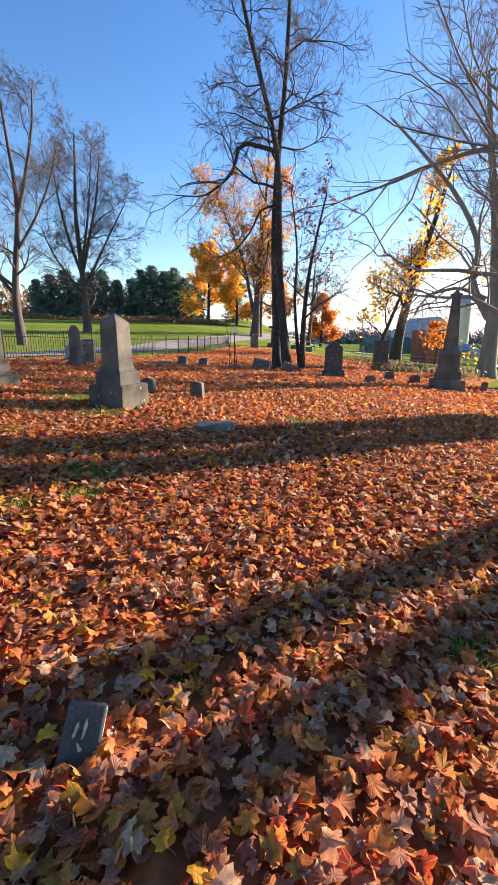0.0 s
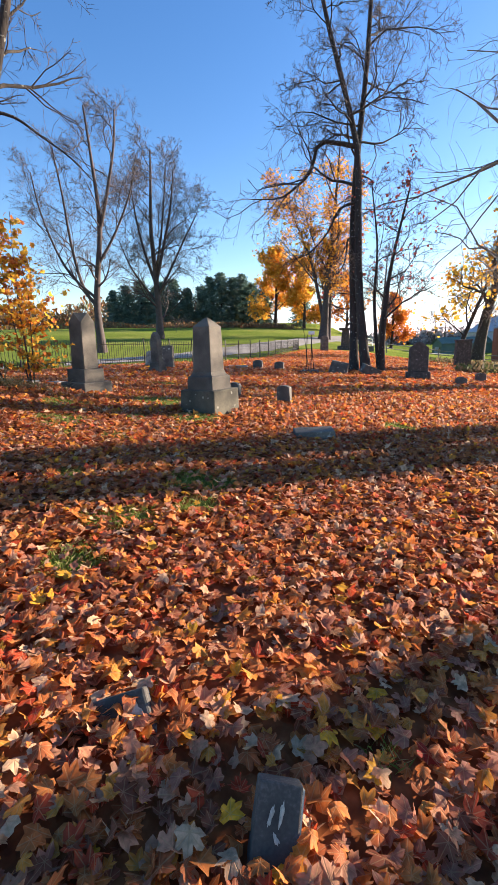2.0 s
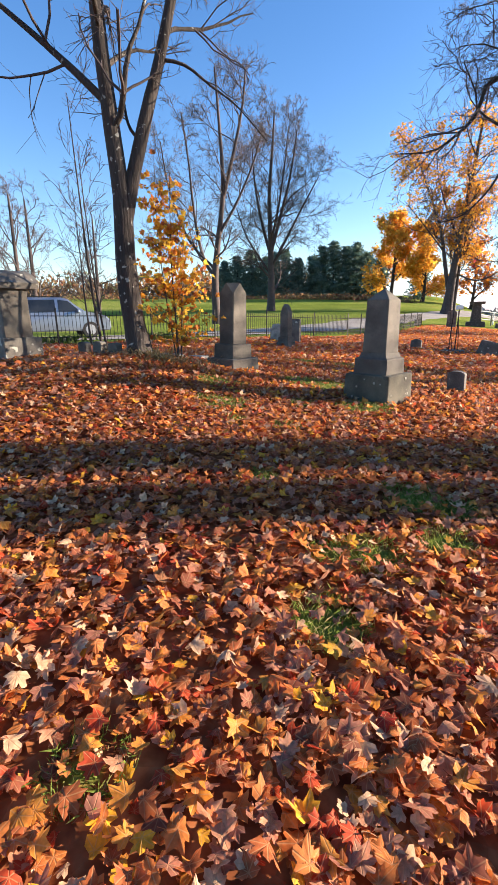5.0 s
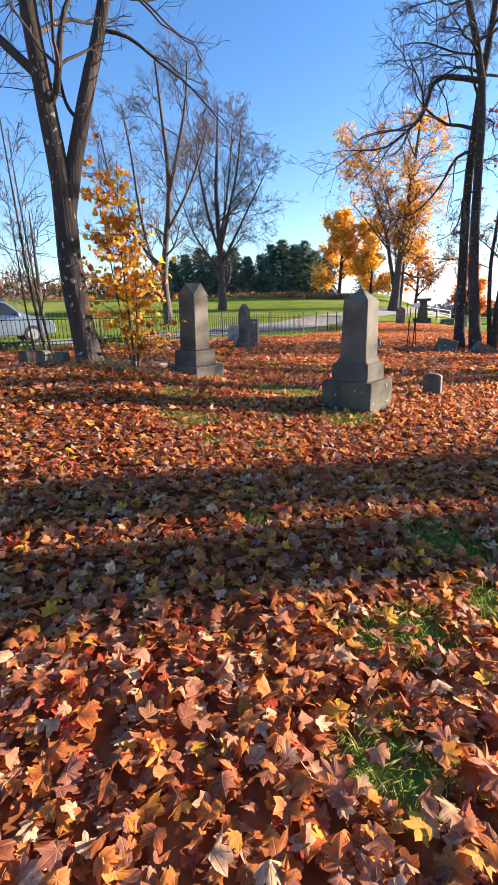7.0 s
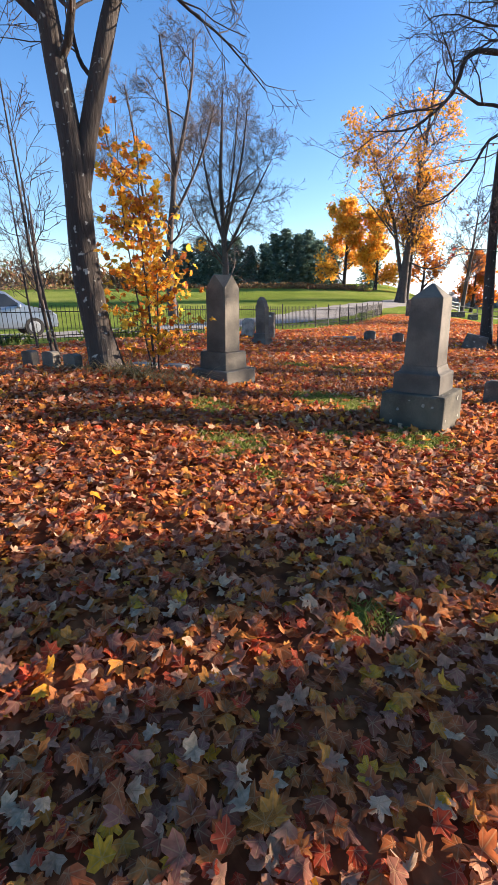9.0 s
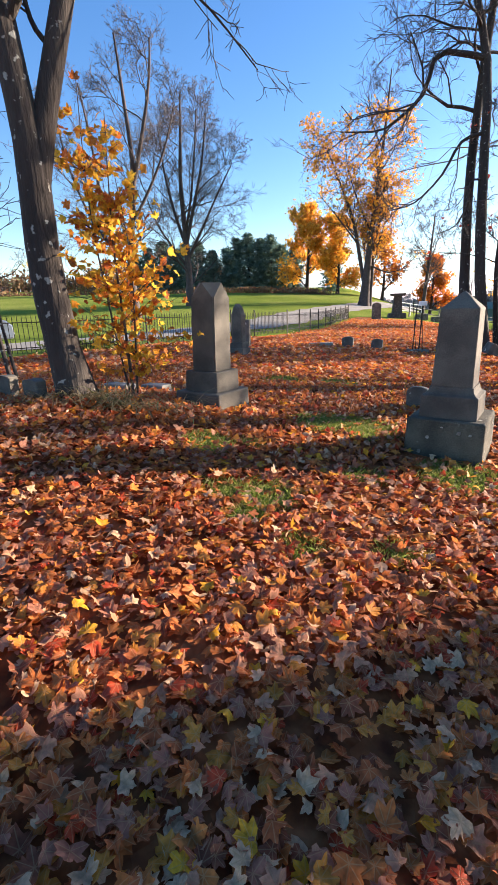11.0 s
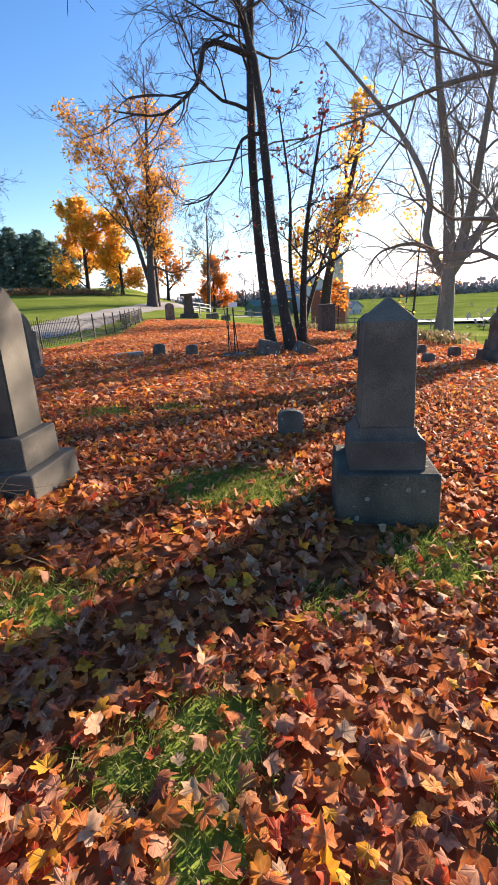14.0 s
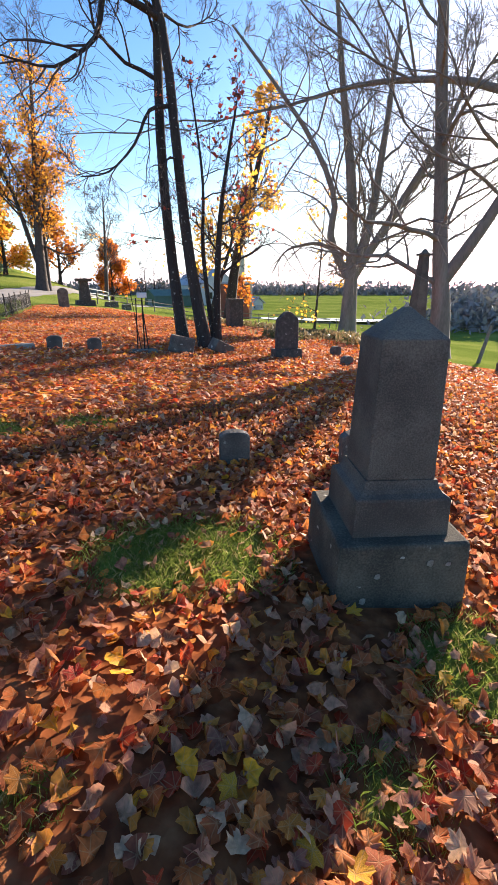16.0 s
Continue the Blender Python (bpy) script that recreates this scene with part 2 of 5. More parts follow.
_l.new(_t.outputs["Fac"], _p.inputs["Height"])
_l.new(_p.outputs[0], _b.inputs["Normal"])


def ground_material():
    m, n, l, b = shader("ground_cover", 0.92)
    co = n.new("ShaderNodeTexCoord")
    at = n.new("ShaderNodeAttribute")
    at.attribute_name = "leaf_cover"
    # leaf litter, leaf by leaf
    v = n.new("ShaderNodeTexVoronoi")
    v.inputs["Scale"].default_value = 11
    l.new(co.outputs["Object"], v.inputs["Vector"])
    sep = n.new("ShaderNodeSeparateColor")
    l.new(v.outputs["Color"], sep.inputs[0])
    litter = ramp(n, [(p, (c[0] * 0.9, c[1] * 0.9, c[2] * 0.9)) for p, c in LEAF_STOPS], "CONSTANT")
    l.new(sep.outputs[0], litter.inputs["Fac"])
    # soil close under the leaves
    soil = n.new("ShaderNodeTexNoise")
    soil.inputs["Scale"].default_value, soil.inputs["Detail"].default_value = 9, 6
    l.new(co.outputs["Object"], soil.inputs["Vector"])
    # grass
    g1 = n.new("ShaderNodeTexNoise")
    g1.inputs["Scale"].default_value, g1.inputs["Detail"].default_value = 0.12, 8
    l.new(co.outputs["Object"], g1.inputs["Vector"])
    g2 = n.new("ShaderNodeTexNoise")
    g2.inputs["Scale"].default_value, g2.inputs["Detail"].default_value = 26, 5
    l.new(co.outputs["Object"], g2.inputs["Vector"])
    gs = n.new("ShaderNodeMath")
    gs.operation = "MULTIPLY_ADD"
    gs.inputs[1].default_value = 0.5
    l.new(g2.outputs["Fac"], gs.inputs[0])
    gh = n.new("ShaderNodeMath")
    gh.operation = "MULTIPLY"
    gh.inputs[1].default_value = 0.5
    l.new(g1.outputs["Fac"], gh.inputs[0])
    l.new(gh.outputs[0], gs.inputs[2])
    grass = ramp(n, [(0.34, (0.085, 0.12, 0.025)), (0.5, (0.16, 0.215, 0.04)), (0.64, (0.27, 0.28, 0.08))])
    l.new(gs.outputs[0], grass.inputs["Fac"])
    # ragged edge between the two
    en = n.new("ShaderNodeTexNoise")
    en.inputs["Scale"].default_value, en.inputs["Detail"].default_value = 1.6, 8
    l.new(co.outputs["Object"], en.inputs["Vector"])
    ea = n.new("ShaderNodeMath")
    ea.operation = "MULTIPLY_ADD"
    ea.inputs[1].default_value = 0.9
    l.new(en.outputs["Fac"], ea.inputs[0])
    l.new(at.outputs["Fac"], ea.inputs[2])
    edge = ramp(n, [(0.86, (0, 0, 0)), (1.0, (1, 1, 1))])
    l.new(ea.outputs[0], edge.inputs["Fac"])
    mx = n.new("ShaderNodeMix")
    mx.data_type = "RGBA"
    l.new(edge.outputs["Color"], mx.inputs[0])
    l.new(grass.outputs["Color"], mx.inputs[6])
    l.new(litter.outputs["Color"], mx.inputs[7])
    # bare leaf mould where whole leaves lie on top
    st = n.new("ShaderNodeAttribute")
    st.attribute_name = "strewn"
    mould = ramp(n, [(0.32, (0.10, 0.035, 0.018)), (0.52, (0.22, 0.075, 0.03)), (0.7, (0.34, 0.14, 0.06))])
    l.new(soil.outputs["Fac"], mould.inputs["Fac"])
    mz = n.new("ShaderNodeMix")
    mz.data_type = "RGBA"
    l.new(st.outputs["Fac"], mz.inputs[0])
    l.new(litter.outputs["Color"], mz.inputs[6])
    l.new(mould.outputs["Color"], mz.inputs[7])
    l.new(mz.outputs[2], mx.inputs[7])
    b.inputs["Specular IOR Level"].default_value = 0.0
    l.new(mx.outputs[2], b.inputs["Base Color"])
    bp = n.new("ShaderNodeBump")
    bp.inputs["Strength"].default_value, bp.inputs["Distance"].default_value = 0.7, 0.05
    l.new(v.outputs["Distance"], bp.inputs["Height"])
    l.new(bp.outputs[0], b.inputs["Normal"])
    return m


M_GROUND = ground_material()


# ---- mesh helpers ----
def fill(me, verts, tris):
    """A triangle mesh from arrays."""
    verts, tris = np.asarray(verts, dtype=np.float32), np.asarray(tris, dtype=np.int32)
    me.vertices.add(len(verts))
    me.vertices.foreach_set("co", verts.ravel())
    me.loops.add(tris.size)
    me.loops.foreach_set("vertex_index", tris.ravel())
    me.polygons.add(len(tris))
    me.polygons.foreach_set("loop_start", np.arange(0, tris.size, 3, dtype=np.int32))
    me.update(calc_edges=True)
    return me


def mesh_thing(name, me, material, parent=None, label=""):
    ob = new(name, me)
    me.materials.append(material)
    if parent is not None:
        ob.parent = parent
    return tagged(ob, label)


def part(name, bm, material, parent, label="", smooth_faces=False):
    me = bpy.data.meshes.new(name)
    bmesh.ops.recalc_face_normals(bm, faces=bm.faces)
    bm.to_mesh(me)
    bm.free()
    if smooth_faces:
        me.polygons.foreach_set("use_smooth", [True] * len(me.polygons))
    return mesh_thing(name, me, material, parent, label)


def empty(name, m, label, category, group=""):
    ob = new(name)
    ob.matrix_world = m
    return tagged(ob, label, category, group)


def frustum(bm, w0, d0, w1, d1, z0, z1, at=(0, 0), bevel=0.012, rough=0.0):
    """A block from (w0 x d0) at z0 to (w1 x d1) at z1, with worn edges."""
    x, y = at
    vs = [bm.verts.new((x + sx * w / 2, y + sy * d / 2, z)) for w, d, z in ((w0, d0, z0), (w1, d1, z1)) for sx, sy in ((-1, -1), (1, -1), (1, 1), (-1, 1))]
    fs = [bm.faces.new([vs[i] for i in q]) for q in ((3, 2, 1, 0), (4, 5, 6, 7), (0, 1, 5, 4), (1, 2, 6, 5), (2, 3, 7, 6), (3, 0, 4, 7))]
    if bevel:
        edges = list({e for f in fs for e in f.edges})
        bmesh.ops.bevel(bm, geom=edges, offset=bevel, segments=2, affect="EDGES", profile=0.5)
    if rough:
        for v in bm.verts:
            v.co += Vector((noise.noise(v.co * 7), noise.noise(v.co * 7 + Vector((5, 1, 2))), noise.noise(v.co * 7 + Vector((1, 9, 4))))) * rough
    return bm


def extruded(bm, outline, y0, y1, bevel=0.008):
    """A slab: an outline in x, z between two depths."""
    n = len(outline)
    a = [bm.verts.new((x, y0, z)) for x, z in outline]
    b = [bm.verts.new((x, y1, z)) for x, z in outline]
    fs = [bm.faces.new(a), bm.faces.new(b[::-1])]
    for i in range(n):
        fs.append(bm.faces.new((a[i], b[i], b[(i + 1) % n], a[(i + 1) % n])))
    if bevel:
        edges = [e for e in fs[0].edges] + [e for e in fs[1].edges]
        bmesh.ops.bevel(bm, geom=edges, offset=bevel, segments=1, affect="EDGES")
    return bm


def rod(bm, p, q, r0, r1=None, sides=6):
    """A tapered round bar from p to q."""
    p, q = Vector(p), Vector(q)
    r1 = r0 if r1 is None else r1
    turn = (q - p).to_track_quat("Z", "Y")
    rings = []
    for c, r in ((p, r0), (q, r1)):
        rings.append([bm.verts.new(c + turn @ Vector((r * math.cos(6.2832 * k / sides), r * math.sin(6.2832 * k / sides), 0))) for k in range(sides)])
    for k in range(sides):
        j = (k + 1) % sides
        bm.faces.new((rings[0][k], rings[0][j], rings[1][j], rings[1][k]))
    bm.faces.new(rings[0][::-1])
    bm.faces.new(rings[1])
    return bm


# ---- ground ----
def smooth(a, b, v):
    k = min(1.0, max(0.0, (v - a) / (b - a)))
    return k * k * (3 - 2 * k)


def ground_z(x, y):
    """Falls to the valley on the right, rises to the fields on the left, with a mound round the forked tree."""
    xl = x if x > -7.5 else -7.5 + 1.4 * math.tanh((x + 7.5) / 1.4)
    fall = 0.066 - 0.0011 * min(16.0, max(0.0, y - 7.5))
    z = -fall * (min(xl, 40.0) + 2.28) + 0.03 * (max(-20.0, min(y, 7.5)) - 7.5)
    z += 0.28 * math.exp(-((x + 6.4) ** 2 + (y - 7.3) ** 2) / 4.5)
    u = -0.5 * x + 0.87 * y
    k = max(0.0, min(u, 80.0) - 24)
    z += (0.0011 * k * k + 0.06 * max(0.0, min(u, 140.0) - 80)) * (1 - smooth(-3, 22, x))
    z -= 0.18 * smooth(3.5, 7.5, x) + 0.4 * smooth(9, 17, x)
    z -= 0.04 * (min(40.0, max(15.0, x)) - 15) + 0.01 * (min(60.0, max(24.0, y)) - 24) * smooth(2, 12, x)
    z += 0.02 * math.sin(x * 1.1 + y * 0.4) * math.sin(y * 0.9 - x * 0.3) - 0.02
    return z


FENCE = [(-24, 4.0), (-20.0, 7.5), (-16.5, 10.6), (-13.6, 13.2), (-11.5, 15.7), (-10.2, 18.4), (-8.9, 21.2), (-7.4, 24.2), (-6.2, 27.2), (-5.2, 30.5), (-4.4, 34.2), (-3.8, 38.4), (-3.0, 43.0), (-2.4, 48.0)]


def fence_x(y):
    for (x0, y0), (x1, y1) in zip(FENCE, FENCE[1:]):
        if y <= y1:
            return x0 + (x1 - x0) * (y - y0) / (y1 - y0)
    return FENCE[-1][0] + (y - 48) * 0.3


GRASS_SPOTS = [(-4.1, 6.33, 0.26), (-4.2, 6.0, 0.16), (-3.32, 8.5, 0.5), (-3.7, 8.57, 0.45), (-4.8, 7.1, 0.26), (-4.45, 6.27, 0.18), (-2.55, 7.15, 0.38), (-3.8, 5.67, 0.17), (-3.2, 5.76, 0.17),
               (-2.12, 2.9, 0.2), (-2.24, 3.46, 0.13), (-2.98, 4.3, 0.14), (-1.5, 4.45, 0.2), (-2.0, 3.54, 0.2), (-2.68, 1.93, 0.14), (-1.59, 3.9, 0.2), (-3.35, 6.91, 0.2), (-4.4, 7.34, 0.12),
               (-0.38, 1.88, 0.07), (0.97, 2.18, 0.18), (-1.8, 4.49, 0.25), (-4.6, 11.8, 0.4), (-3.6, 11.9, 0.35), (0.6, 7.6, 0.3)]


def cover(x, y):
    """How thickly leaves lie: 1 under the trees, 0 out on the grass."""
    c = smooth(-0.6, 0.6, x - fence_x(y) - 0.2)
    lim = 9.5 + 3.5 * smooth(18, 26, y) - 7.5 * smooth(30, 52, y) + 5 * smooth(14, 24, x) * smooth(24, 30, y)
    c *= 1 - smooth(lim - 0.8, lim + 0.8, x)
    c *= 1 - smooth(44, 54, y)
    for gx, gy, gr in GRASS_SPOTS:
        d = math.hypot(x - gx, y - gy)
        c *= 1 - 0.78 * (1 - smooth(gr * 0.45, gr * 1.25, d))
    return c


def steps(marks):
    """Grid lines: (from, to, step) stretches."""
    out = []
    for a, b, s in marks:
        n = max(1, round((b - a) / s))
        out += [a + (b - a) * i / n for i in range(n)]
    return out + [marks[-1][1]]


def build_ground():
    xs = steps([(-1500, -200, 160), (-200, -60, 14), (-60, -16, 2.2), (-16, -8, 0.5), (-8, 5, 0.16), (5, 18, 0.6), (18, 60, 2.5), (60, 240, 15), (240, 1500, 160)])
    ys = steps([(-300, -20, 40), (-20, 0, 2), (0, 13, 0.16), (13, 36, 0.5), (36, 70, 1.5), (70, 200, 10), (200, 1600, 140)])
    nx, ny = len(xs), len(ys)
    v = [(x, y, ground_z(x, y)) for y in ys for x in xs]
    f = []
    for j in range(ny - 1):
        for i in range(nx - 1):
            a = j * nx + i
            f += [(a, a + 1, a + nx + 1), (a, a + nx + 1, a + nx)]
    me = fill(bpy.data.meshes.new("ground"), v, f)
    att = me.attributes.new("leaf_cover", "FLOAT", "POINT")
    att.data.foreach_set("value", [cover(x, y) for y in ys for x in xs])
    att = me.attributes.new("strewn", "FLOAT", "POINT")
    att.data.foreach_set("value", [smooth(-9.5, -8.5, x) * (1 - smooth(4.5, 5.5, x)) * (1 - smooth(11.5, 14, y)) for y in ys for x in xs])
    me.polygons.foreach_set("use_smooth", [True] * len(me.polygons))
    ob = mesh_thing("ground", me, M_GROUND)
    return tagged(ob, "rolling turf strewn with rust-brown maple leaves", "ground", kind="structure")


build_ground()


def ribbon(name, line, half, material, label, lift=0.03):
    bm = bmesh.new()
    rows = []
    for i, (x, y) in enumerate(line):
        a, b = line[max(0, i - 1)], line[min(len(line) - 1, i + 1)]
        d = Vector((b[0] - a[0], b[1] - a[1])).normalized()
        nrm = Vector((-d.y, d.x))
        row = []
        for k in range(7):
            s = (k / 3 - 1) * (half + 0.25 * math.sin(i * 1.7 + k))
            px, py = x + nrm.x * s, y + nrm.y * s
            row.append(bm.verts.new((px, py, ground_z(px, py) + lift + 0.03 * (1 - (k / 3 - 1) ** 2))))
        rows.append(row)
    for r0, r1 in zip(rows, rows[1:]):
        for k in range(6):
            bm.faces.new((r0[k], r0[k + 1], r1[k + 1], r1[k]))
    return tagged(part(name, bm, material, None, smooth_faces=True), label, "road", kind="structure")


def densify(line, step):
    out = []
    for (x0, y0), (x1, y1) in zip(line, line[1:]):
        n = max(1, int(math.hypot(x1 - x0, y1 - y0) / step))
        out += [(x0 + (x1 - x0) * i / n, y0 + (y1 - y0) * i / n) for i in range(n)]
    return out + [line[-1]]


ROAD = [(-40, 2), (-26, 9.5), (-18.6, 14.5), (-14.9, 19.5), (-12.3, 25.5), (-10.0, 32.0), (-8.2, 40.0), (-6.8, 49.0), (-4.0, 60.0), (3.0, 78.0), (16.0, 105.0), (40.0, 150.0), (60, 230)]
ribbon("road", densify(ROAD, 1.5), 2.6, M_GRAVEL, "pale grey gravel lane along the iron fence")
# ---- trees ----
class Tubes:
    """Gathers tapered tubes into one triangle mesh."""

    def __init__(self):
        self.v, self.f = [], []

    def add(self, pts, r0, r1, sides, flare=0.0):
        n = len(pts)
        base = len(self.v)
        ref = Vector((0.31, 0.87, 0.11))
        for i, p in enumerate(pts):
            a, b = pts[max(0, i - 1)], pts[min(n - 1, i + 1)]
            d = (b - a).normalized()
            s = d.cross(ref).normalized()
            t = d.cross(s)
            k = i / (n - 1)
            r = r0 + (r1 - r0) * k
            for q in range(sides):
                an = 6.28318 * q / sides
                rr = r
                if flare and i < 3:
                    rr *= 1 + flare * (1 - i / 3) ** 2 * (1 + 0.5 * math.sin(an * 3 + 1))
                if sides > 5:
                    rr *= 1 + 0.10 * noise.noise(p * 2.3 + Vector((math.cos(an), math.sin(an), 0)) * 0.9)
                self.v.append(p + (s * math.cos(an) + t * math.sin(an)) * rr)
        for i in range(n - 1):
            for q in range(sides):
                a, b = base + i * sides + q, base + i * sides + (q + 1) % sides
                self.f += [(a, b, b + sides), (a, b + sides, a + sides)]
        return self

    def mesh(self, name):
        me = fill(bpy.data.meshes.new(name), [tuple(p) for p in self.v], self.f)
        me.polygons.foreach_set("use_smooth", [True] * len(me.polygons))
        return me


def spline(pts, n):
    """A smooth line of n + 1 points through the given ones."""
    pts = [Vector(p) for p in pts]
    out = []
    m = len(pts) - 1
    for i in range(n + 1):
        u = i / n * m
        k = min(m - 1, int(u))
        t = u - k
        a, b, c, d = pts[max(0, k - 1)], pts[k], pts[k + 1], pts[min(m, k + 2)]
        out.append(0.5 * (2 * b + (c - a) * t + (2 * a - 5 * b + 4 * c - d) * t * t + (3 * b - a - 3 * c + d) * t ** 3))
    return out


def shoot(rng, start, way, length, segs, wander, up):
    pts, d, p = [start.copy()], way.normalized(), start.copy()
    for _ in range(segs):
        d = (d + Vector((rng.gauss(0, wander), rng.gauss(0, wander), rng.gauss(0, wander) + up))).normalized()
        p = p + d * (length / segs)
        pts.append(p.copy())
    return pts


def side_way(rng, d, spread):
    """A direction leaning off d by about that angle."""
    ax = d.cross(Vector((rng.uniform(-1, 1), rng.uniform(-1, 1), rng.uniform(-1, 1)))).normalized()
    return (Matrix.Rotation(radians(spread), 3, ax) @ d).normalized()


def tree(name, base, stems, seed, label, category="tree", limbs=10, length=3.2, kids=(7, 6, 4), thin=1.0, start=0.3, bark=None, leaf=None, leaves=0, leaf_size=0.12,
         up=0.05, wander=0.16, spread=55, own_limbs=(), droop=0.75, leaf_from=0.0, leaf_to=99.0, sides=10, group=""):
    """stems: (points above the base, foot radius, top radius). own_limbs: the same for limbs with a shape of their own. Bare boughs fork down to twigs."""
    rng = random.Random(seed)
    b = Vector((base[0], base[1], ground_z(*base) - 0.12))
    root = empty(name, Matrix.Translation(b), label, category, group)
    tips = []
    twigs = Tubes()

    def put(nm, tubes, mat):
        mesh_thing(nm, tubes.mesh(nm), mat, root)

    def fork(pts, r, level, lift):
        n = len(pts) - 1
        for _ in range(kids[level]):
            u = rng.uniform(0.22, 1.0)
            i = min(n - 1, int(u * n))
            p = pts[i].lerp(pts[i + 1], u * n - i)
            d = (pts[i + 1] - pts[i]).normalized()
            ln = (pts[-1] - pts[0]).length * rng.uniform(0.36, 0.7) * (1.12 - 0.4 * u)
            rr = max(0.0045 * thin, r * (1 - 0.55 * u) * 0.55)
            c = shoot(rng, p, side_way(rng, d, rng.uniform(28, 62)), ln, ((5, 4, 3) if thin < 1 else (4, 3, 2))[min(level, 2)], wander * 1.15, lift)
            twigs.add(c, rr, max(0.0035 * thin, rr * 0.4), 4 if level < 1 else 3)
            tips.append((level, c))
            if level + 1 < len(kids):
                fork(c, rr, level + 1, lift)

    for si, (pts, r0, r1) in enumerate(stems):
        line = spline(pts, 14 if len(pts) > 2 else 8)
        put("trunk", Tubes().add(line, r0, r1, sides, flare=0.3 if pts[0][2] < 0.3 else 0.0), bark or M_BARK)
        n = len(line) - 1
        for k in range(limbs):
            u = start + (1 - start) * (k + rng.random()) / limbs
            i = min(n - 1, int(u * n))
            p = line[i].lerp(line[i + 1], u * n - i)
            d = (line[i + 1] - line[i]).normalized()
            ln = length * rng.uniform(0.6, 1.15) * (1.2 - droop * u)
            r = min((r0 + (r1 - r0) * u) * rng.uniform(0.28, 0.5), 0.14)
            az = rng.uniform(0, 6.2832)
            flat = Vector((math.cos(az), math.sin(az), 0))
            way = d * math.cos(radians(spread)) + flat * math.sin(radians(spread))
            c = shoot(rng, p, way, ln, 7, wander, up)
            put("limb", Tubes().add(c, r, max(0.005 * thin, r * 0.25), 6), bark or M_BARK)
            tips.append((-1, c))
            fork(c, r, 0, up * 0.6)
    for pts, r0, r1 in own_limbs:
        c = spline(pts, 12)
        put("limb", Tubes().add(c, r0, r1, 7), bark or M_BARK)
        tips.append((-1, c))
        fork(c, r0 * 0.8, 0, up * 0.5)
    if twigs.v:
        put("crown", twigs, M_TWIG if bark is None else bark)
    if leaf is not None and tips:
        pool = [c for lv, c in tips if lv >= 0 and leaf_from <= c[0].z <= leaf_to]
        v, f = [], []
        for _ in range(leaves):
            c = rng.choice(pool)
            k = rng.randrange(len(c))
            p = c[k] + Vector((rng.gauss(0, 1), rng.gauss(0, 1), rng.gauss(0, 1))) * leaf_size * 0.9
            a = Vector((rng.gauss(0, 1), rng.gauss(0, 1), rng.gauss(0, 0.6))).normalized()
            e = a.cross(Vector((rng.gauss(0, 1), rng.gauss(0, 1), rng.gauss(0, 1)))).normalized()
            s = leaf_size * rng.uniform(0.6, 1.3)
            o = len(v)
            dent = a.cross(e) * s * 0.25
            v += [p - a * s * 0.6, p + e * s * 0.5 + dent, p + a * s * 0.7, p - e * s * 0.5 + dent]
            f += [(o, o + 1, o + 2), (o, o + 2, o + 3)]
        me = fill(bpy.data.meshes.new("foliage"), [tuple(p) for p in v], f)
        mesh_thing("foliage", me, leaf, root)
    return root


# the pair of tall trunks in the middle
tree("tall_maple_tree", (0.9, 20.9), [([(0, 0, 0), (-0.06, 0.8, 3.1), (-0.14, 1.0, 6.1), (0.0, 1.25, 9.1), (0.3, 1.75, 12.1), (0.47, 2.1, 15.2), (0.6, 2.4, 19.0)], 0.185, 0.07)], 11,
     "tall bare maple tree with dark furrowed bark", limbs=20, length=4.6, kids=(8, 6, 4), thin=1.35, start=0.42, up=0.0, wander=0.26, spread=66)
tree("tall_maple_tree", (1.34, 20.0), [([(0, 0, 0), (-0.33, 0.5, 3.1), (-0.43, 0.9, 6.1), (-0.5, 1.5, 9.1), (-1.18, 2.1, 12.1), (-1.95, 2.7, 15.2), (-2.5, 3.2, 18.5)], 0.185, 0.065)], 12,
     "tall bare maple tree leaning, dark furrowed bark", limbs=16, length=4.4, kids=(8, 6, 4), thin=1.35, start=0.5, up=0.0, wander=0.26, spread=66,
     own_limbs=[([(-0.5, 1.52, 9.2), (-1.99, 1.3, 9.4), (-2.37, 1.3, 8.4), (-3.08, 1.25, 7.75), (-3.78, 1.2, 7.4), (-5.04, 1.1, 7.45)], 0.1, 0.018),
                ([(-0.45, 1.08, 7.0), (-1.18, 0.9, 6.75), (-1.69, 0.9, 5.85), (-2.47, 0.95, 5.1), (-3.25, 0.95, 4.9)], 0.065, 0.013),
                ([(-0.42, 0.8, 5.6), (-0.85, 0.6, 5.5), (-0.95, 0.55, 4.7), (-1.25, 0.5, 4.2), (-1.8, 0.45, 4.0)], 0.04, 0.01)])
tree("slim_maple_tree", (2.0, 20.65), [([(0, 0, 0), (0.05, 0, 2.4), (0.3, 0.1, 4.6), (0.9, 0.2, 7.4)], 0.15, 0.03), ([(-0.1, 0.1, 0.3), (-0.35, 0.2, 3.0), (-0.3, 0.2, 5.2), (-0.6, 0.2, 7.6)], 0.09, 0.02)], 13,
     "slim two-stemmed maple with last red leaves", limbs=10, length=2.6, kids=(6, 5, 3), thin=1.5, wander=0.2, start=0.3, leaf=M_PINK, leaves=260, leaf_size=0.11, leaf_from=3.0, spread=58)
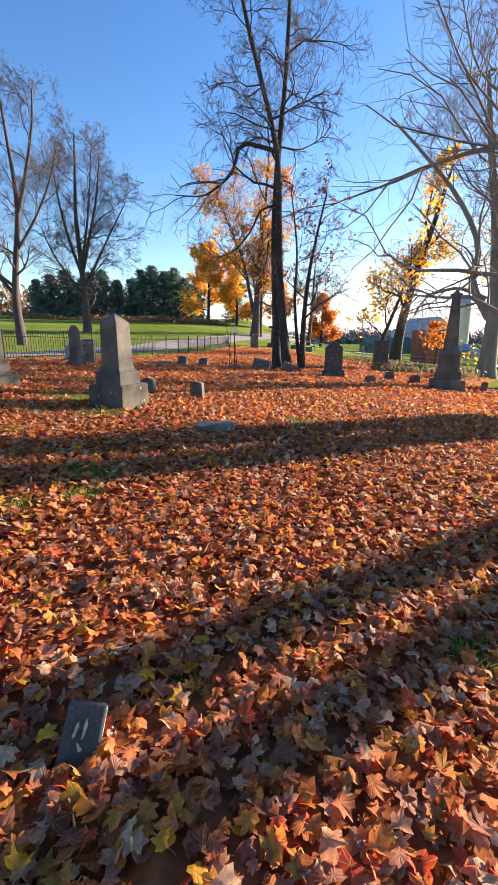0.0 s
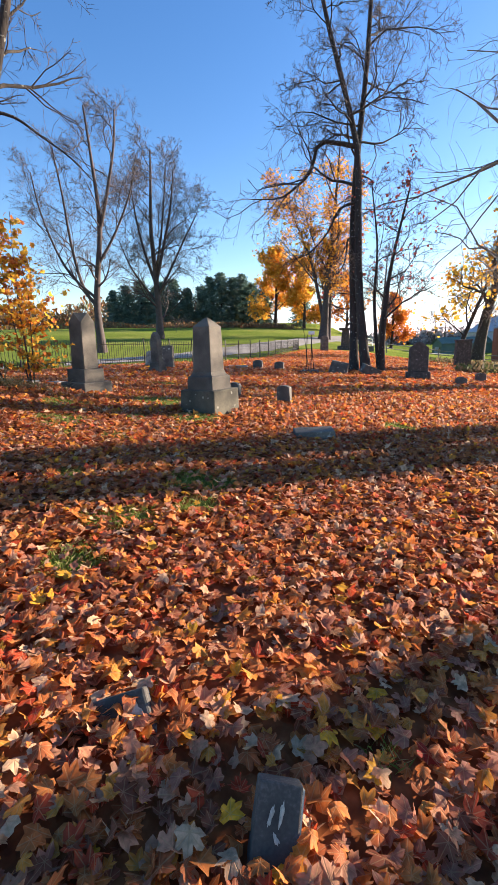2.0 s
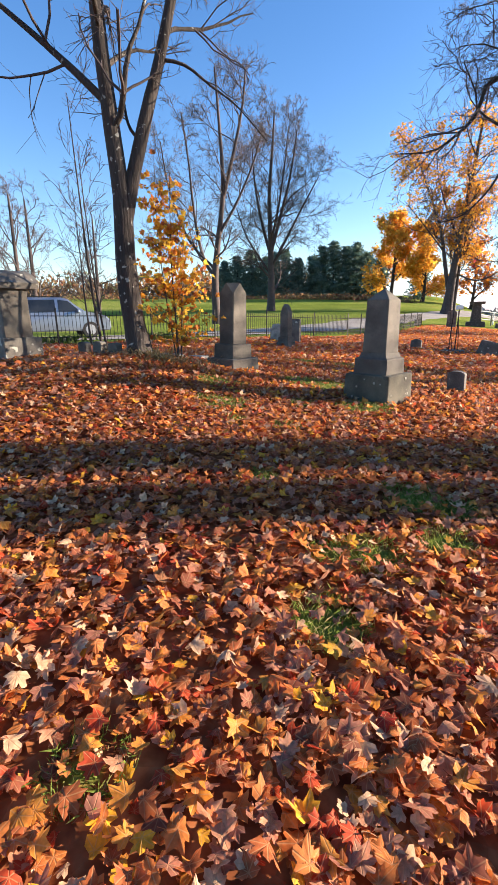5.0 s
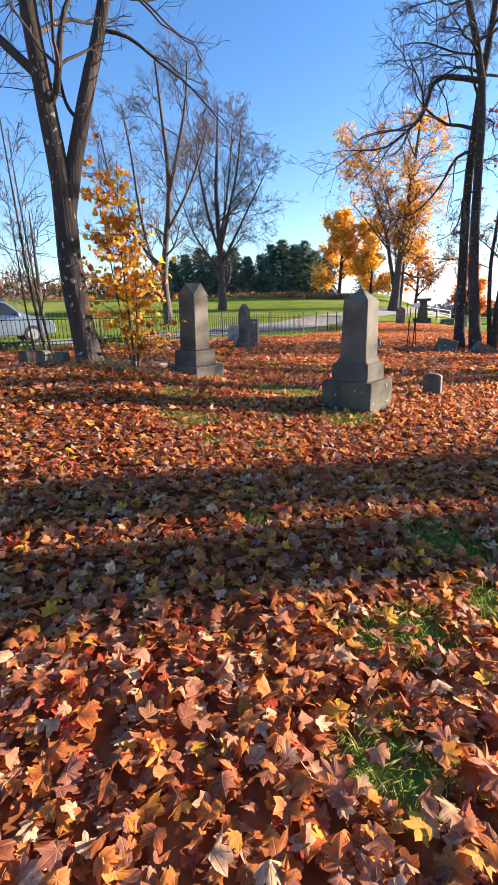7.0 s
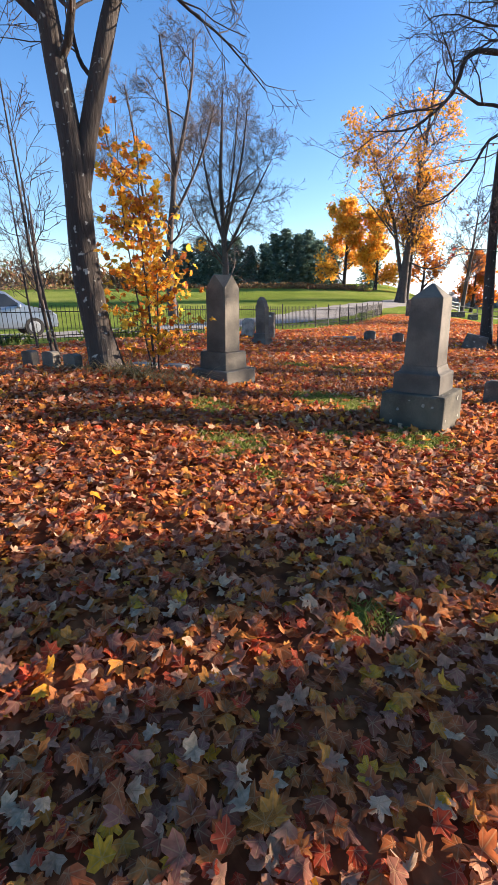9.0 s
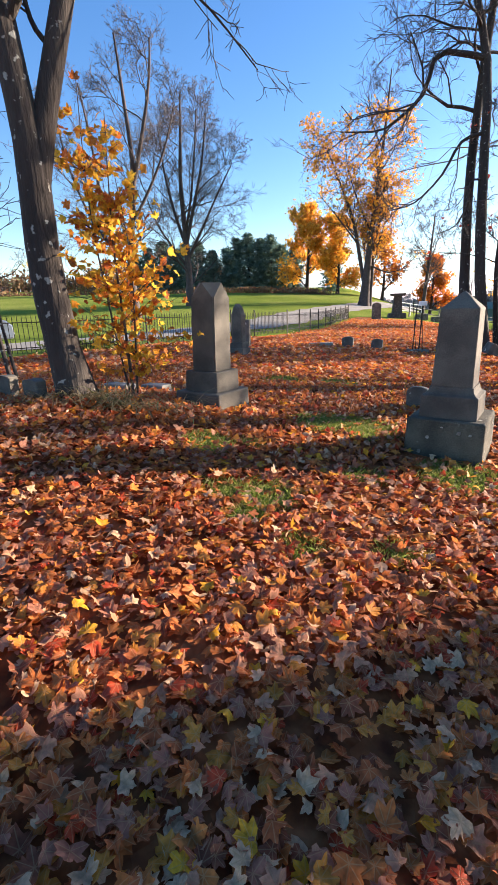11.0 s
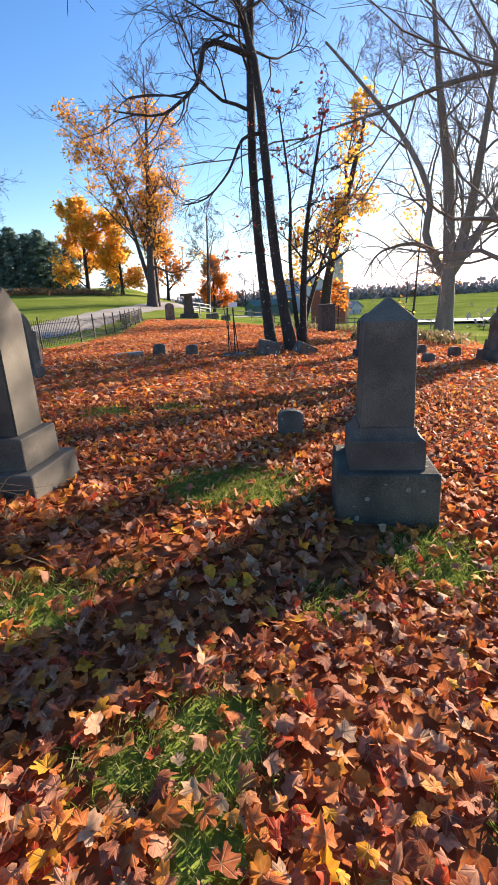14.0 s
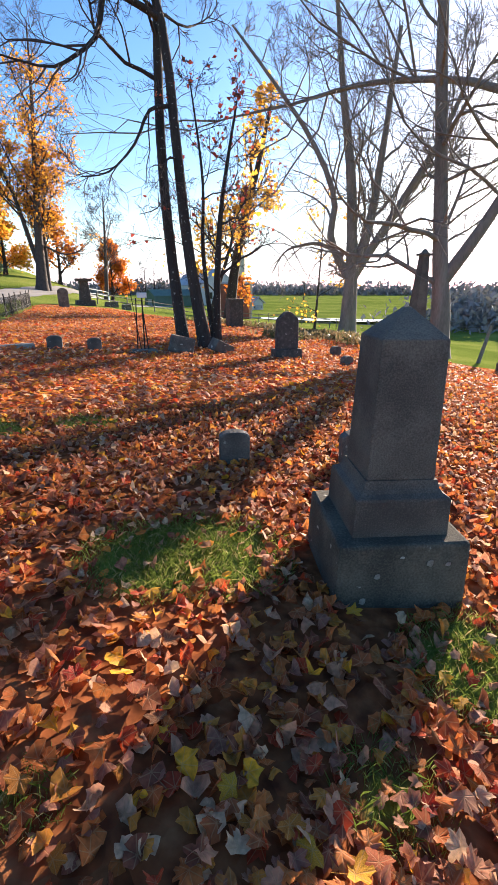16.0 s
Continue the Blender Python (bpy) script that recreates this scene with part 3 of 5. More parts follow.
# the forked tree by the sapling
tree("forked_maple_tree", (-6.53, 7.88), [([(0, 0, 0), (-0.07, -0.05, 0.6), (-0.13, -0.08, 1.5), (-0.12, -0.08, 2.45), (-0.14, -0.09, 3.05), (-0.23, -0.1, 4.1), (-0.28, -0.1, 5.0), (-0.34, -0.05, 7.0), (-0.2, 0.1, 9.5)], 0.2, 0.07),
                                             ([(-0.1, -0.06, 2.35), (0.04, 0.05, 3.0), (0.3, 0.22, 4.0), (0.52, 0.36, 4.8), (1.0, 0.7, 7.0), (1.3, 0.9, 9.0)], 0.13, 0.05)], 14,
     "forked maple with black furrowed bark and pale lichen", limbs=7, length=2.6, kids=(5, 4, 3), start=0.56, thin=0.8, sides=14, up=0.02,
     own_limbs=[([(0.45, 0.3, 4.6), (0.8, 0.5, 4.55), (1.15, 0.7, 4.3), (1.55, 0.85, 4.0), (2.0, 1.0, 3.5)], 0.03, 0.006), ([(-0.2, -0.1, 3.95), (-0.6, -0.27, 4.35), (-1.15, -0.48, 4.85), (-2.0, -0.8, 5.6), (-2.8, -1.0, 6.5)], 0.07, 0.02), ([(0.16, 0.12, 3.5), (-0.02, 0.1, 3.75), (-0.05, 0.05, 4.3), (-0.02, 0.02, 5.2)], 0.03, 0.012)])
# great maples on the slope
tree("great_maple_tree", (14.7, 29.2), [([(0, 0, 0), (0, 0, 2.2), (0.0, 0.0, 4.2), (-0.3, 0.2, 9.0), (-0.8, 0.7, 13.0), (-1.3, 1.1, 17.5)], 0.56, 0.1),
                                       ([(0.1, 0, 3.8), (0.7, -0.5, 6.8), (1.0, -0.8, 11), (1.3, -1.0, 16.0)], 0.36, 0.09),
                                       ([(0.2, -0.1, 4.0), (1.8, -1.6, 7.6), (3.1, -3.0, 11.0), (3.8, -3.8, 14)], 0.3, 0.07),
                                       ([(-0.2, 0.1, 3.8), (-1.1, 0.8, 6.0), (-1.0, 0.8, 8.2), (-2.2, 1.7, 11.2), (-4.2, 3.0, 14.2), (-6.0, 4.0, 16.5)], 0.26, 0.06)], 15,
     "great spreading bare maple with many stems", limbs=9, length=6.5, kids=(7, 6, 4), wander=0.2, start=0.24, spread=46, thin=1.8, sides=12, bark=M_GREYBARK,
     own_limbs=[([(-0.4, 0.3, 5.0), (-1.6, 1.2, 5.7), (-2.6, 1.9, 5.6), (-3.4, 2.4, 5.2), (-4.0, 2.8, 4.0)], 0.15, 0.03)])
tree("great_maple_tree", (10.8, 18.8), [([(0, 0, 0), (-0.1, 0.05, 2.0), (-0.3, 0.15, 3.4), (-0.65, 0.35, 6.5), (-1.1, 0.6, 10.5), (-1.4, 0.8, 15.5), (-1.3, 0.8, 22.0)], 0.4, 0.07),
                                       ([(-0.2, 0.1, 2.9), (0.8, -0.8, 5.2), (1.9, -1.8, 8.6), (2.4, -2.4, 13.5), (2.7, -2.7, 19.0)], 0.25, 0.06)], 16,
     "great forked bare maple at the edge of the slope", limbs=14, length=6.4, kids=(8, 6, 4), start=0.26, spread=60, thin=1.4, sides=12, wander=0.22, bark=M_GREYBARK,
     own_limbs=[([(1.8, -1.6, 8.4), (0.2, 0.3, 9.4), (-1.4, 1.6, 9.6), (-2.8, 2.9, 9.6), (-4.5, 4.3, 9.2), (-6.6, 5.6, 8.8), (-8.2, 6.5, 8.3)], 0.15, 0.012)])
for px, py, rad, sd in [(12.5, 10.1, 0.3, 31), (14.5, 14.8, 0.66, 32), (14.9, 14.0, 0.56, 33), (11.7, 8.87, 0.27, 35), (12.8, 8.0, 0.2, 36)]:
    tree("shade_maple_tree", (px, py), [([(0, 0, 0), (0, 0, 2.6), (0.06, -0.1, 3.6), (0.25, -0.42, 5.0), (0.5, -0.8, 8.0), (0.6, -0.8, 12.0)] if py < 12 else [(0, 0, 0), (0, 0, 2.5), (0.05, 0, 5.0), (0.1, 0.2, 9.0), (0.2, 0.3, 13.0)], rad, rad * 0.4)], sd,
         "bare maple that shades the graves", limbs=4, length=2.6 if py > 12 else 2.4, kids=(5, 4, 3), start=0.45 if py > 12 else 0.6, thin=1.2)
tree("yellow_hung_tree", (13.4, 44.0), [([(0, 0, 0), (0.3, 0, 3.5), (1.2, -0.2, 8.0), (2.6, -0.4, 13.0), (3.6, -0.5, 17.0)], 0.55, 0.1), ([(-1.9, 0.4, 0), (-1.2, 0.3, 2.6), (0.1, 0.0, 6.5), (0.9, 0, 9.5)], 0.26, 0.06)], 17,
     "leaning maple still hung with yellow leaves", limbs=10, length=5.5, kids=(6, 5, 3), start=0.3, thin=2.6, leaf=M_YELLOW, leaves=1700, leaf_size=0.3, leaf_from=3.5, spread=50)
# bare trees past the lane
tree("bare_tree", (-22.0, 60.0), [([(0, 0, 0), (0.0, 0, 4.0), (-0.1, 0, 8.5), (-0.3, 0, 14.0), (0.1, 0, 19.5), (0.3, 0, 23.0)], 0.5, 0.07), ([(-0.05, 0, 7.0), (-1.4, 0.3, 11.0), (-2.4, 0.5, 15.5), (-2.8, 0.5, 20.0)], 0.24, 0.06),
                                  ([(0, 0, 7.5), (1.3, -0.3, 11.5), (2.6, -0.5, 16.0), (3.3, -0.5, 20.5)], 0.25, 0.06), ([(0, 0, 5.5), (2.0, 0.2, 9.0), (4.0, 0.3, 12.5), (5.8, 0.4, 15.5)], 0.2, 0.05),
                                  ([(0, 0, 4.6), (-1.7, -0.2, 7.0), (-3.4, -0.3, 9.6), (-4.6, -0.4, 12.8)], 0.18, 0.05), ([(0.05, 0, 9.0), (0.7, 0.8, 13.0), (1.2, 1.6, 18.0), (1.5, 2.0, 22.0)], 0.18, 0.05)], 18,
     "bare tree with a broad fan of upswept limbs past the lane", limbs=12, length=5.6, kids=(7, 6, 3), droop=0.5, start=0.1, bark=M_TWIG, spread=50, up=0.03, thin=3.0, wander=0.13)
tree("bare_tree", (-19.2, 37.5), [([(0, 0, 0), (-0.15, 0, 3.5), (0.2, 0, 6.5), (0.75, 0.1, 10.5), (0.5, 0.2, 15.0), (0.2, 0.2, 19.0)], 0.36, 0.06), ([(-0.15, 0, 4.0), (-1.2, 0, 5.6), (-2.0, 0.2, 9.0), (-2.4, 0.3, 13.0), (-2.9, 0.3, 16.5)], 0.17, 0.05),
                                  ([(0.6, 0.1, 9.6), (1.5, 0.2, 12.5), (2.4, 0.3, 16.0), (2.7, 0.3, 18.5)], 0.18, 0.05), ([(-0.1, 0, 4.6), (-2.4, -0.2, 7.0), (-4.0, -0.3, 11.0), (-4.6, -0.3, 14.5)], 0.13, 0.04),
                                  ([(0.3, 0, 7.2), (1.8, 0.2, 9.4), (3.2, 0.3, 12.0), (4.1, 0.3, 14.5)], 0.13, 0.04)], 19,
     "pale-barked bare tree with several ascending stems", limbs=11, length=4.6, kids=(7, 6, 3), start=0.2, bark=M_TWIG, spread=50, thin=2.0, wander=0.13)
tree("golden_maple_tree", (-0.08, 70.2), [([(0, 0, 0), (0.15, 0, 3.0), (0.4, 0, 7.0), (1.0, 0, 13.7), (1.6, 0, 20.0), (2.1, 0, 27.5)], 0.72, 0.06), ([(-0.1, 0.3, 3.2), (-0.9, 0.3, 7.0), (-1.8, 0.3, 11.0), (-3.6, 0.2, 15.5), (-5.4, 0.1, 19.6)], 0.32, 0.05),
                                          ([(0.7, 0.3, 0.1), (0.9, 0.4, 4.0), (1.1, 0.5, 8.0), (2.2, 0.8, 13.0)], 0.36, 0.06)], 20,
     "tall maple, bare purplish twigs above, golden orange leaf below", limbs=20, length=5.0, kids=(8, 6, 4), start=0.34, bark=M_TWIG, leaf=M_GOLD, leaves=9000, leaf_size=0.25, leaf_from=6.0, leaf_to=24.0, spread=40, thin=2.3, droop=0.42,
     own_limbs=[([(0.3, 0, 5.6), (1.6, 0, 4.9), (3.2, 0.2, 4.4), (5.0, 0.3, 4.9), (6.4, 0.3, 6.2)], 0.15, 0.03), ([(0.6, 0, 9.5), (-0.9, 0.3, 12.5), (-2.6, 0.5, 17.0), (-3.2, 0.6, 20.5)], 0.16, 0.03),
                ([(-1.0, 0.3, 8.0), (-2.8, -0.2, 10.2), (-5.0, -0.6, 12.8), (-6.6, -0.8, 14.6)], 0.12, 0.03), ([(1.3, 0, 16.5), (2.9, 0.2, 19.0), (4.0, 0.3, 22.5)], 0.1, 0.03), ([(1.5, 0, 19.0), (0.2, 0.2, 22.0), (-0.6, 0.3, 25.5)], 0.1, 0.03)])
tree("yellow_maple_tree", (-9.6, 94.0), [([(0, 0, 0), (0.2, 0, 5), (0.3, 0, 9.5), (0.2, 0, 13.5)], 0.4, 0.06)], 21, "rounded maple in full yellow leaf", limbs=20, length=4.6, kids=(6, 5, 3), start=0.08, leaf=M_YELLOW, leaves=8000, leaf_size=0.38, thin=3, spread=52, droop=0.7)
tree("yellow_maple_tree", (-3.8, 92.0), [([(0, 0, 0), (0.2, 0, 5), (0.1, 0, 12)], 0.35, 0.06)], 22, "maple in full yellow leaf", limbs=14, length=4.6, kids=(6, 5, 3), start=0.1, leaf=M_YELLOW, leaves=6000, leaf_size=0.4, thin=3, spread=54, droop=0.7)
tree("orange_maple_tree", (14.2, 100.0), [([(0, 0, 0), (0.2, 0, 4), (0.1, 0, 9.5)], 0.35, 0.06)], 23, "round maple in deep orange leaf", limbs=14, length=4.0, kids=(6, 5, 3), start=0.1, leaf=M_ORANGE, leaves=5500, leaf_size=0.36, thin=3, spread=50)
tree("orange_maple_tree", (4.6, 96.0), [([(0, 0, 0), (0.2, 0, 4), (0.1, 0, 10.5)], 0.35, 0.06)], 24, "bare-topped maple with orange lower leaves", limbs=16, length=4.6, kids=(6, 5, 4), start=0.2, leaf=M_ORANGE, leaves=900, leaf_size=0.5, thin=3.2, spread=48)
tree("bare_tree", (9.0, 78.0), [([(0, 0, 0), (0.3, 0, 4.5), (0.6, 0, 9.5), (0.8, 0, 14)], 0.35, 0.06)], 25, "bare tree behind the cemetery", limbs=14, length=5.0, kids=(7, 6, 4), start=0.25, thin=3.2, spread=48, bark=M_TWIG)
for k, (px, py, hh, sd) in enumerate([(38, 165, 13, 41), (42, 168, 12, 42), (55, 175, 10, 43), (-30, 28, 9, 44), (-26, 23, 8, 45), (-34, 40, 10, 46), (120, 190, 12, 47), (95, 230, 14, 48)]):
    tree("bare_tree", (px, py), [([(0, 0, 0), (0.2, 0, hh * 0.35), (0.3, 0, hh)], 0.03 * hh, 0.05)], sd, "small bare tree out by the fields", limbs=12, length=hh * 0.42, kids=(6, 5, 3), start=0.15, thin=4.0 if py > 100 else 2.0, spread=45, bark=M_TWIG)
tree("gold_leaf_sapling", (19.5, 39.5), [([(0, 0, 0), (0.2, 0, 3.5), (0.4, 0, 8.0), (0.5, 0, 11.0)], 0.12, 0.02)], 26, "thin sapling with sparse golden leaves", limbs=13, length=3.2, kids=(5, 4), start=0.12, leaf=M_YELLOW, leaves=420, leaf_size=0.2, leaf_from=0.5, spread=72, thin=1.8, up=0.0)
tree("gold_leaf_sapling", (27.5, 70.0), [([(0, 0, 0), (0.2, 0, 3.0), (0.2, 0, 6.0)], 0.14, 0.03)], 27, "low sapling with orange leaves by the shed", limbs=9, length=3.0, kids=(5, 4), start=0.3, leaf=M_ORANGE, leaves=420, leaf_size=0.4, leaf_from=0.5, spread=70, thin=2.5, up=0.0)
# thin saplings beside the forked tree
for px, py, lean, sd in [(-7.7, 8.3, -0.3, 51), (-9.3, 10.4, -0.35, 53), (-11.5, 12.4, -0.2, 56)]:
    tree("bare_sapling", (px, py), [([(0, 0, 0), (lean * 0.5, 0, 1.4), (lean * 1.0, 0.1, 2.8), (lean * 1.2, 0.1, 4.6)], 0.032, 0.006)], sd, "thin leafless sapling beside the forked maple", category="sapling", limbs=9, length=1.5, kids=(5, 3), start=0.25, thin=1.0, spread=42, sides=6)


def conifer(base, h, seed, group="dark pines past the field"):
    rng = random.Random(seed)
    b = Vector((base[0], base[1], ground_z(*base) - 0.1))
    root = empty("pine_tree", Matrix.Translation(b), "dense dark green pine past the field", "pine tree", group)
    mesh_thing("trunk", Tubes().add(spline([(0, 0, 0), (0.1, 0, h * 0.5), (0, 0, h)], 6), 0.3, 0.04, 6).mesh("trunk"), M_BARK, root)
    v, f = [], []
    wide = h * rng.uniform(0.34, 0.44)
    z = h * 0.05
    while z < h:
        k = z / h
        reach = wide * (1 - k) ** 0.5 * (0.75 + 0.25 * math.sin(k * 3.1))
        for a in range(12):
            an = rng.uniform(0, 6.283)
            ln = reach * rng.uniform(0.55, 1.15) + 0.25
            for s in range(11):
                u = (s + rng.random()) / 11
                p = Vector((math.cos(an) * ln * u, math.sin(an) * ln * u, z + ln * 0.22 * u - ln * 0.25 * u * u)) + Vector((rng.gauss(0, 0.22), rng.gauss(0, 0.22), rng.gauss(0, 0.14)))
                e = Vector((rng.gauss(0, 1), rng.gauss(0, 1), rng.gauss(0, 0.5))).normalized() * rng.uniform(0.3, 0.65)
                w = Vector((rng.gauss(0, 1), rng.gauss(0, 1), rng.gauss(0, 0.7))).normalized() * rng.uniform(0.2, 0.42)
                o = len(v)
                v += [p - e, p + w, p + e]
                f.append((o, o + 1, o + 2))
        z += 0.42
    mesh_thing("crown", fill(bpy.data.meshes.new("crown"), [tuple(p) for p in v], f), M_NEEDLE, root)


for k, (px, py, hh) in enumerate([(-46, 98, 9), (-43, 98, 10.5), (-40, 99, 12), (-37.4, 101, 10.5), (-35, 99, 11.5), (-32.3, 99, 12), (-29.6, 100, 9.5), (-27.2, 103, 10.5), (-24.6, 101, 12.5), (-22.2, 101, 13.3), (-19.8, 103, 12.5), (-17.4, 101, 12.8), (-15.2, 102, 11.0), (-13, 104, 10.5), (-5, 108, 9)]):
    conifer((px, py), hh * 0.84, 60 + k)


def thicket(name, line, label, mat, high, deep, count, size, seed, category="brush"):
    """A long ragged band of undergrowth or far woodland along a line."""
    rng = random.Random(seed)
    v, f = [], []
    for _ in range(count):
        u = rng.random() * (len(line) - 1)
        i = min(len(line) - 2, int(u))
        t = u - i
        x = line[i][0] + (line[i + 1][0] - line[i][0]) * t + rng.gauss(0, deep)
        y = line[i][1] + (line[i + 1][1] - line[i][1]) * t + rng.gauss(0, deep)
        top = high * (0.55 + 0.5 * noise.noise(Vector((x * 0.12, y * 0.12, seed))) + 0.25 * noise.noise(Vector((x * 0.5, y * 0.5, 3.0))))
        z = ground_z(x, y) + rng.random() * max(0.1, top)
        p = Vector((x, y, z))
        e = Vector((rng.gauss(0, 0.6), rng.gauss(0, 0.6), rng.gauss(0, 1))).normalized() * size * rng.uniform(0.5, 1.2)
        w = Vector((rng.gauss(0, 1), rng.gauss(0, 1), rng.gauss(0, 0.5))).normalized() * size * rng.uniform(0.3, 0.7)
        o = len(v)
        v += [p - e, p + w, p + e, p - w * 0.8]
        f += [(o, o + 1, o + 2), (o, o + 2, o + 3)]
    ob = mesh_thing(name, fill(bpy.data.meshes.new(name), [tuple(p) for p in v], f), mat)
    return tagged(ob, label, category, kind="stuff")


thicket("dry_brush", [(-75, 70), (-45, 88), (-20, 92), (-6, 88)], "tan dry weeds edging the green field", M_BRUSH, 1.6, 1.3, 5200, 0.34, 71)
thicket("far_wood", [(-140, 90), (-95, 110), (-60, 125), (-30, 135)], "russet bare woodland past the field", M_BRUSH, 8, 5, 11000, 0.75, 72, "woodland")
# the next two woods carry haze in their leaf colour
thicket("far_wood", [(30, 420), (120, 400), (260, 330), (420, 250), (560, 120)], "far woodland across the valley, haze put into its colour", M_HAZE, 15, 9, 16000, 2.2, 73, "woodland")
thicket("near_wood", [(52, 52), (66, 48), (84, 40), (105, 28)], "wooded rise at the valley's edge, haze put into its colour", M_HAZE, 7, 4.5, 15000, 0.6, 74, "woodland")
thicket("slope_weeds", [(9.6, 22), (11.0, 26), (12.4, 30), (11.5, 36), (9, 41)], "pale dry weeds along the leafy slope's edge", M_DRY, 0.55, 0.6, 2600, 0.16, 75, "weeds")
thicket("slope_weeds", [(6.8, 24.5), (9, 26), (12, 27.0)], "pale dry weeds and brambles on the bank", M_DRY, 0.7, 0.5, 1800, 0.16, 76, "weeds")
thicket("fence_ivy", [(-12.2, 15.6), (-11.0, 17.6)], "low green vines along the iron fence", M_GRASS, 0.5, 0.2, 700, 0.1, 77, "vines")
thicket("fence_ivy", [(-16.0, 11.6), (-13.2, 14.0)], "low green vines along the iron fence", M_GRASS, 0.35, 0.2, 700, 0.1, 78, "vines")


# ---- gravestones ----
def stone_at(name, x, y, turn, label, category="gravestone", lean=(0, 0), sink=0.03, group=""):
    return empty(name, Matrix.Translation((x, y, ground_z(x, y) - sink)) @ pose(0, 0, 0, lean[0], lean[1], turn), label, category, group)


def blob(w, h, m):
    """A thin ragged patch, w x h half-sizes, facing -y."""
    bm = bmesh.new()
    rim = []
    for k in range(18):
        a = 6.2832 * k / 18
        r = 0.75 + 0.55 * noise.noise(Vector((math.cos(a) * 1.7 + w * 90, math.sin(a) * 1.7 + h * 70, 0.3)))
        rim.append(bm.verts.new((w * r * math.cos(a), 0, h * r * math.sin(a))))
    mid = bm.verts.new((0, -0.0015, 0))
    for k in range(18):
        bm.faces.new((rim[k], rim[(k + 1) % 18], mid))
    bmesh.ops.transform(bm, matrix=m, verts=bm.verts)
    return bm


ob2 = stone_at("granite_monument", -2.47, 7.95, -23, "tall granite monument, dark stepped base, blunt pyramid top", "monument", lean=(0, 0.3), sink=0.02)


def moulded(profile):
    """One square-sectioned block through (width, height) pairs, bottom to top."""
    bm = bmesh.new()
    rings = [[bm.verts.new((sx * w / 2, sy * w / 2, z)) for sx, sy in ((-1, -1), (1, -1), (1, 1), (-1, 1))] for w, z in profile]
    for a, b in zip(rings, rings[1:]):
        for k in range(4):
            bm.faces.new((a[k], a[(k + 1) % 4], b[(k + 1) % 4], b[k]))
    bm.faces.new(rings[0][::-1])
    bm.faces.new(rings[-1])
    return bm


part("base", frustum(bmesh.new(), 0.73, 0.73, 0.70, 0.70, -0.1, 0.41, bevel=0.02, rough=0.008), M_DARKBASE, ob2, "dark rough-hewn stone base with lichen")
part("plinth", moulded([(0.52, 0.405), (0.508, 0.61), (0.5, 0.622), (0.478, 0.628), (0.44, 0.64), (0.412, 0.66), (0.396, 0.685), (0.39, 0.705)]), M_GRANITE, ob2)
part("shaft", frustum(bmesh.new(), 0.372, 0.372, 0.338, 0.338, 0.70, 1.43, bevel=0.01), M_GRANITE, ob2)
part("cap", frustum(bmesh.new(), 0.342, 0.342, 0.03, 0.03, 1.425, 1.575, bevel=0.006), M_GRANITE, ob2)
_rng = random.Random(5)
for _k in range(9):
    _bm = bmesh.new()
    bmesh.ops.create_circle(_bm, cap_ends=True, segments=9, radius=_rng.uniform(0.008, 0.028))
    for _v in _bm.verts:
        _v.co += Vector((noise.noise(_v.co * 60), noise.noise(_v.co * 60 + Vector((3, 3, 3))), 0)) * 0.008
    bmesh.ops.extrude_face_region(_bm, geom=_bm.faces[:])
    _face = _k % 2
    _m = pose(_rng.uniform(-0.28, 0.28), -0.361, _rng.uniform(0.08, 0.36), 90, 0, 0) if _face == 0 else pose(0.361, _rng.uniform(-0.28, 0.28), _rng.uniform(0.08, 0.36), 90, 0, 90)
    bmesh.ops.transform(_bm, matrix=_m, verts=_bm.verts)
    part("lichen_patch", _bm, M_LICHEN, ob2, "pale crust of lichen")

ob1 = stone_at("granite_monument", -5.22, 8.88, -21, "granite monument with a cross-gabled top on two steps", "monument", lean=(0, 1.6), sink=0.03)
part("base", frustum(bmesh.new(), 0.70, 0.70, 0.68, 0.68, -0.06, 0.22, bevel=0.015, rough=0.004), M_GRANITE, ob1)
part("plinth", frustum(bmesh.new(), 0.50, 0.50, 0.485, 0.485, 0.215, 0.47, bevel=0.012), M_GRANITE, ob1)


def gabled_shaft(w, z0, z1, z2):
    """A square shaft whose four faces end in gables."""
    bm = bmesh.new()
    h = w / 2
    low = [bm.verts.new((sx * h * 1.03, sy * h * 1.03, z0)) for sx, sy in ((-1, -1), (1, -1), (1, 1), (-1, 1))]
    top = [bm.verts.new((sx * h, sy * h, z1)) for sx, sy in ((-1, -1), (1, -1), (1, 1), (-1, 1))]
    peak = [bm.verts.new((x * h, y * h, z2)) for x, y in ((0, -1), (1, 0), (0, 1), (-1, 0))]
    mid = bm.verts.new((0, 0, z2))
    bm.faces.new(low[::-1])
    for i in range(4):
        j = (i + 1) % 4
        bm.faces.new((low[i], low[j], top[j], peak[i], top[i]))
        bm.faces.new((top[j], peak[j], mid, peak[i]))
    bmesh.ops.bevel(bm, geom=[e for e in bm.edges if abs(e.verts[0].co.z - e.verts[1].co.z) > 0.4], offset=0.012, segments=2, affect="EDGES")
    return bm


part("shaft", gabled_shaft(0.345, 0.475, 1.34, 1.53), M_GRANITE, ob1)


def arch_outline(w, h, rise, n=10):
    return [(-w / 2, 0), (w / 2, 0), (w / 2, h - rise)] + [(w / 2 * math.cos(math.pi * k / n), h - rise + rise * math.sin(math.pi * k / n)) for k in range(1, n)] + [(-w / 2, h - rise)]


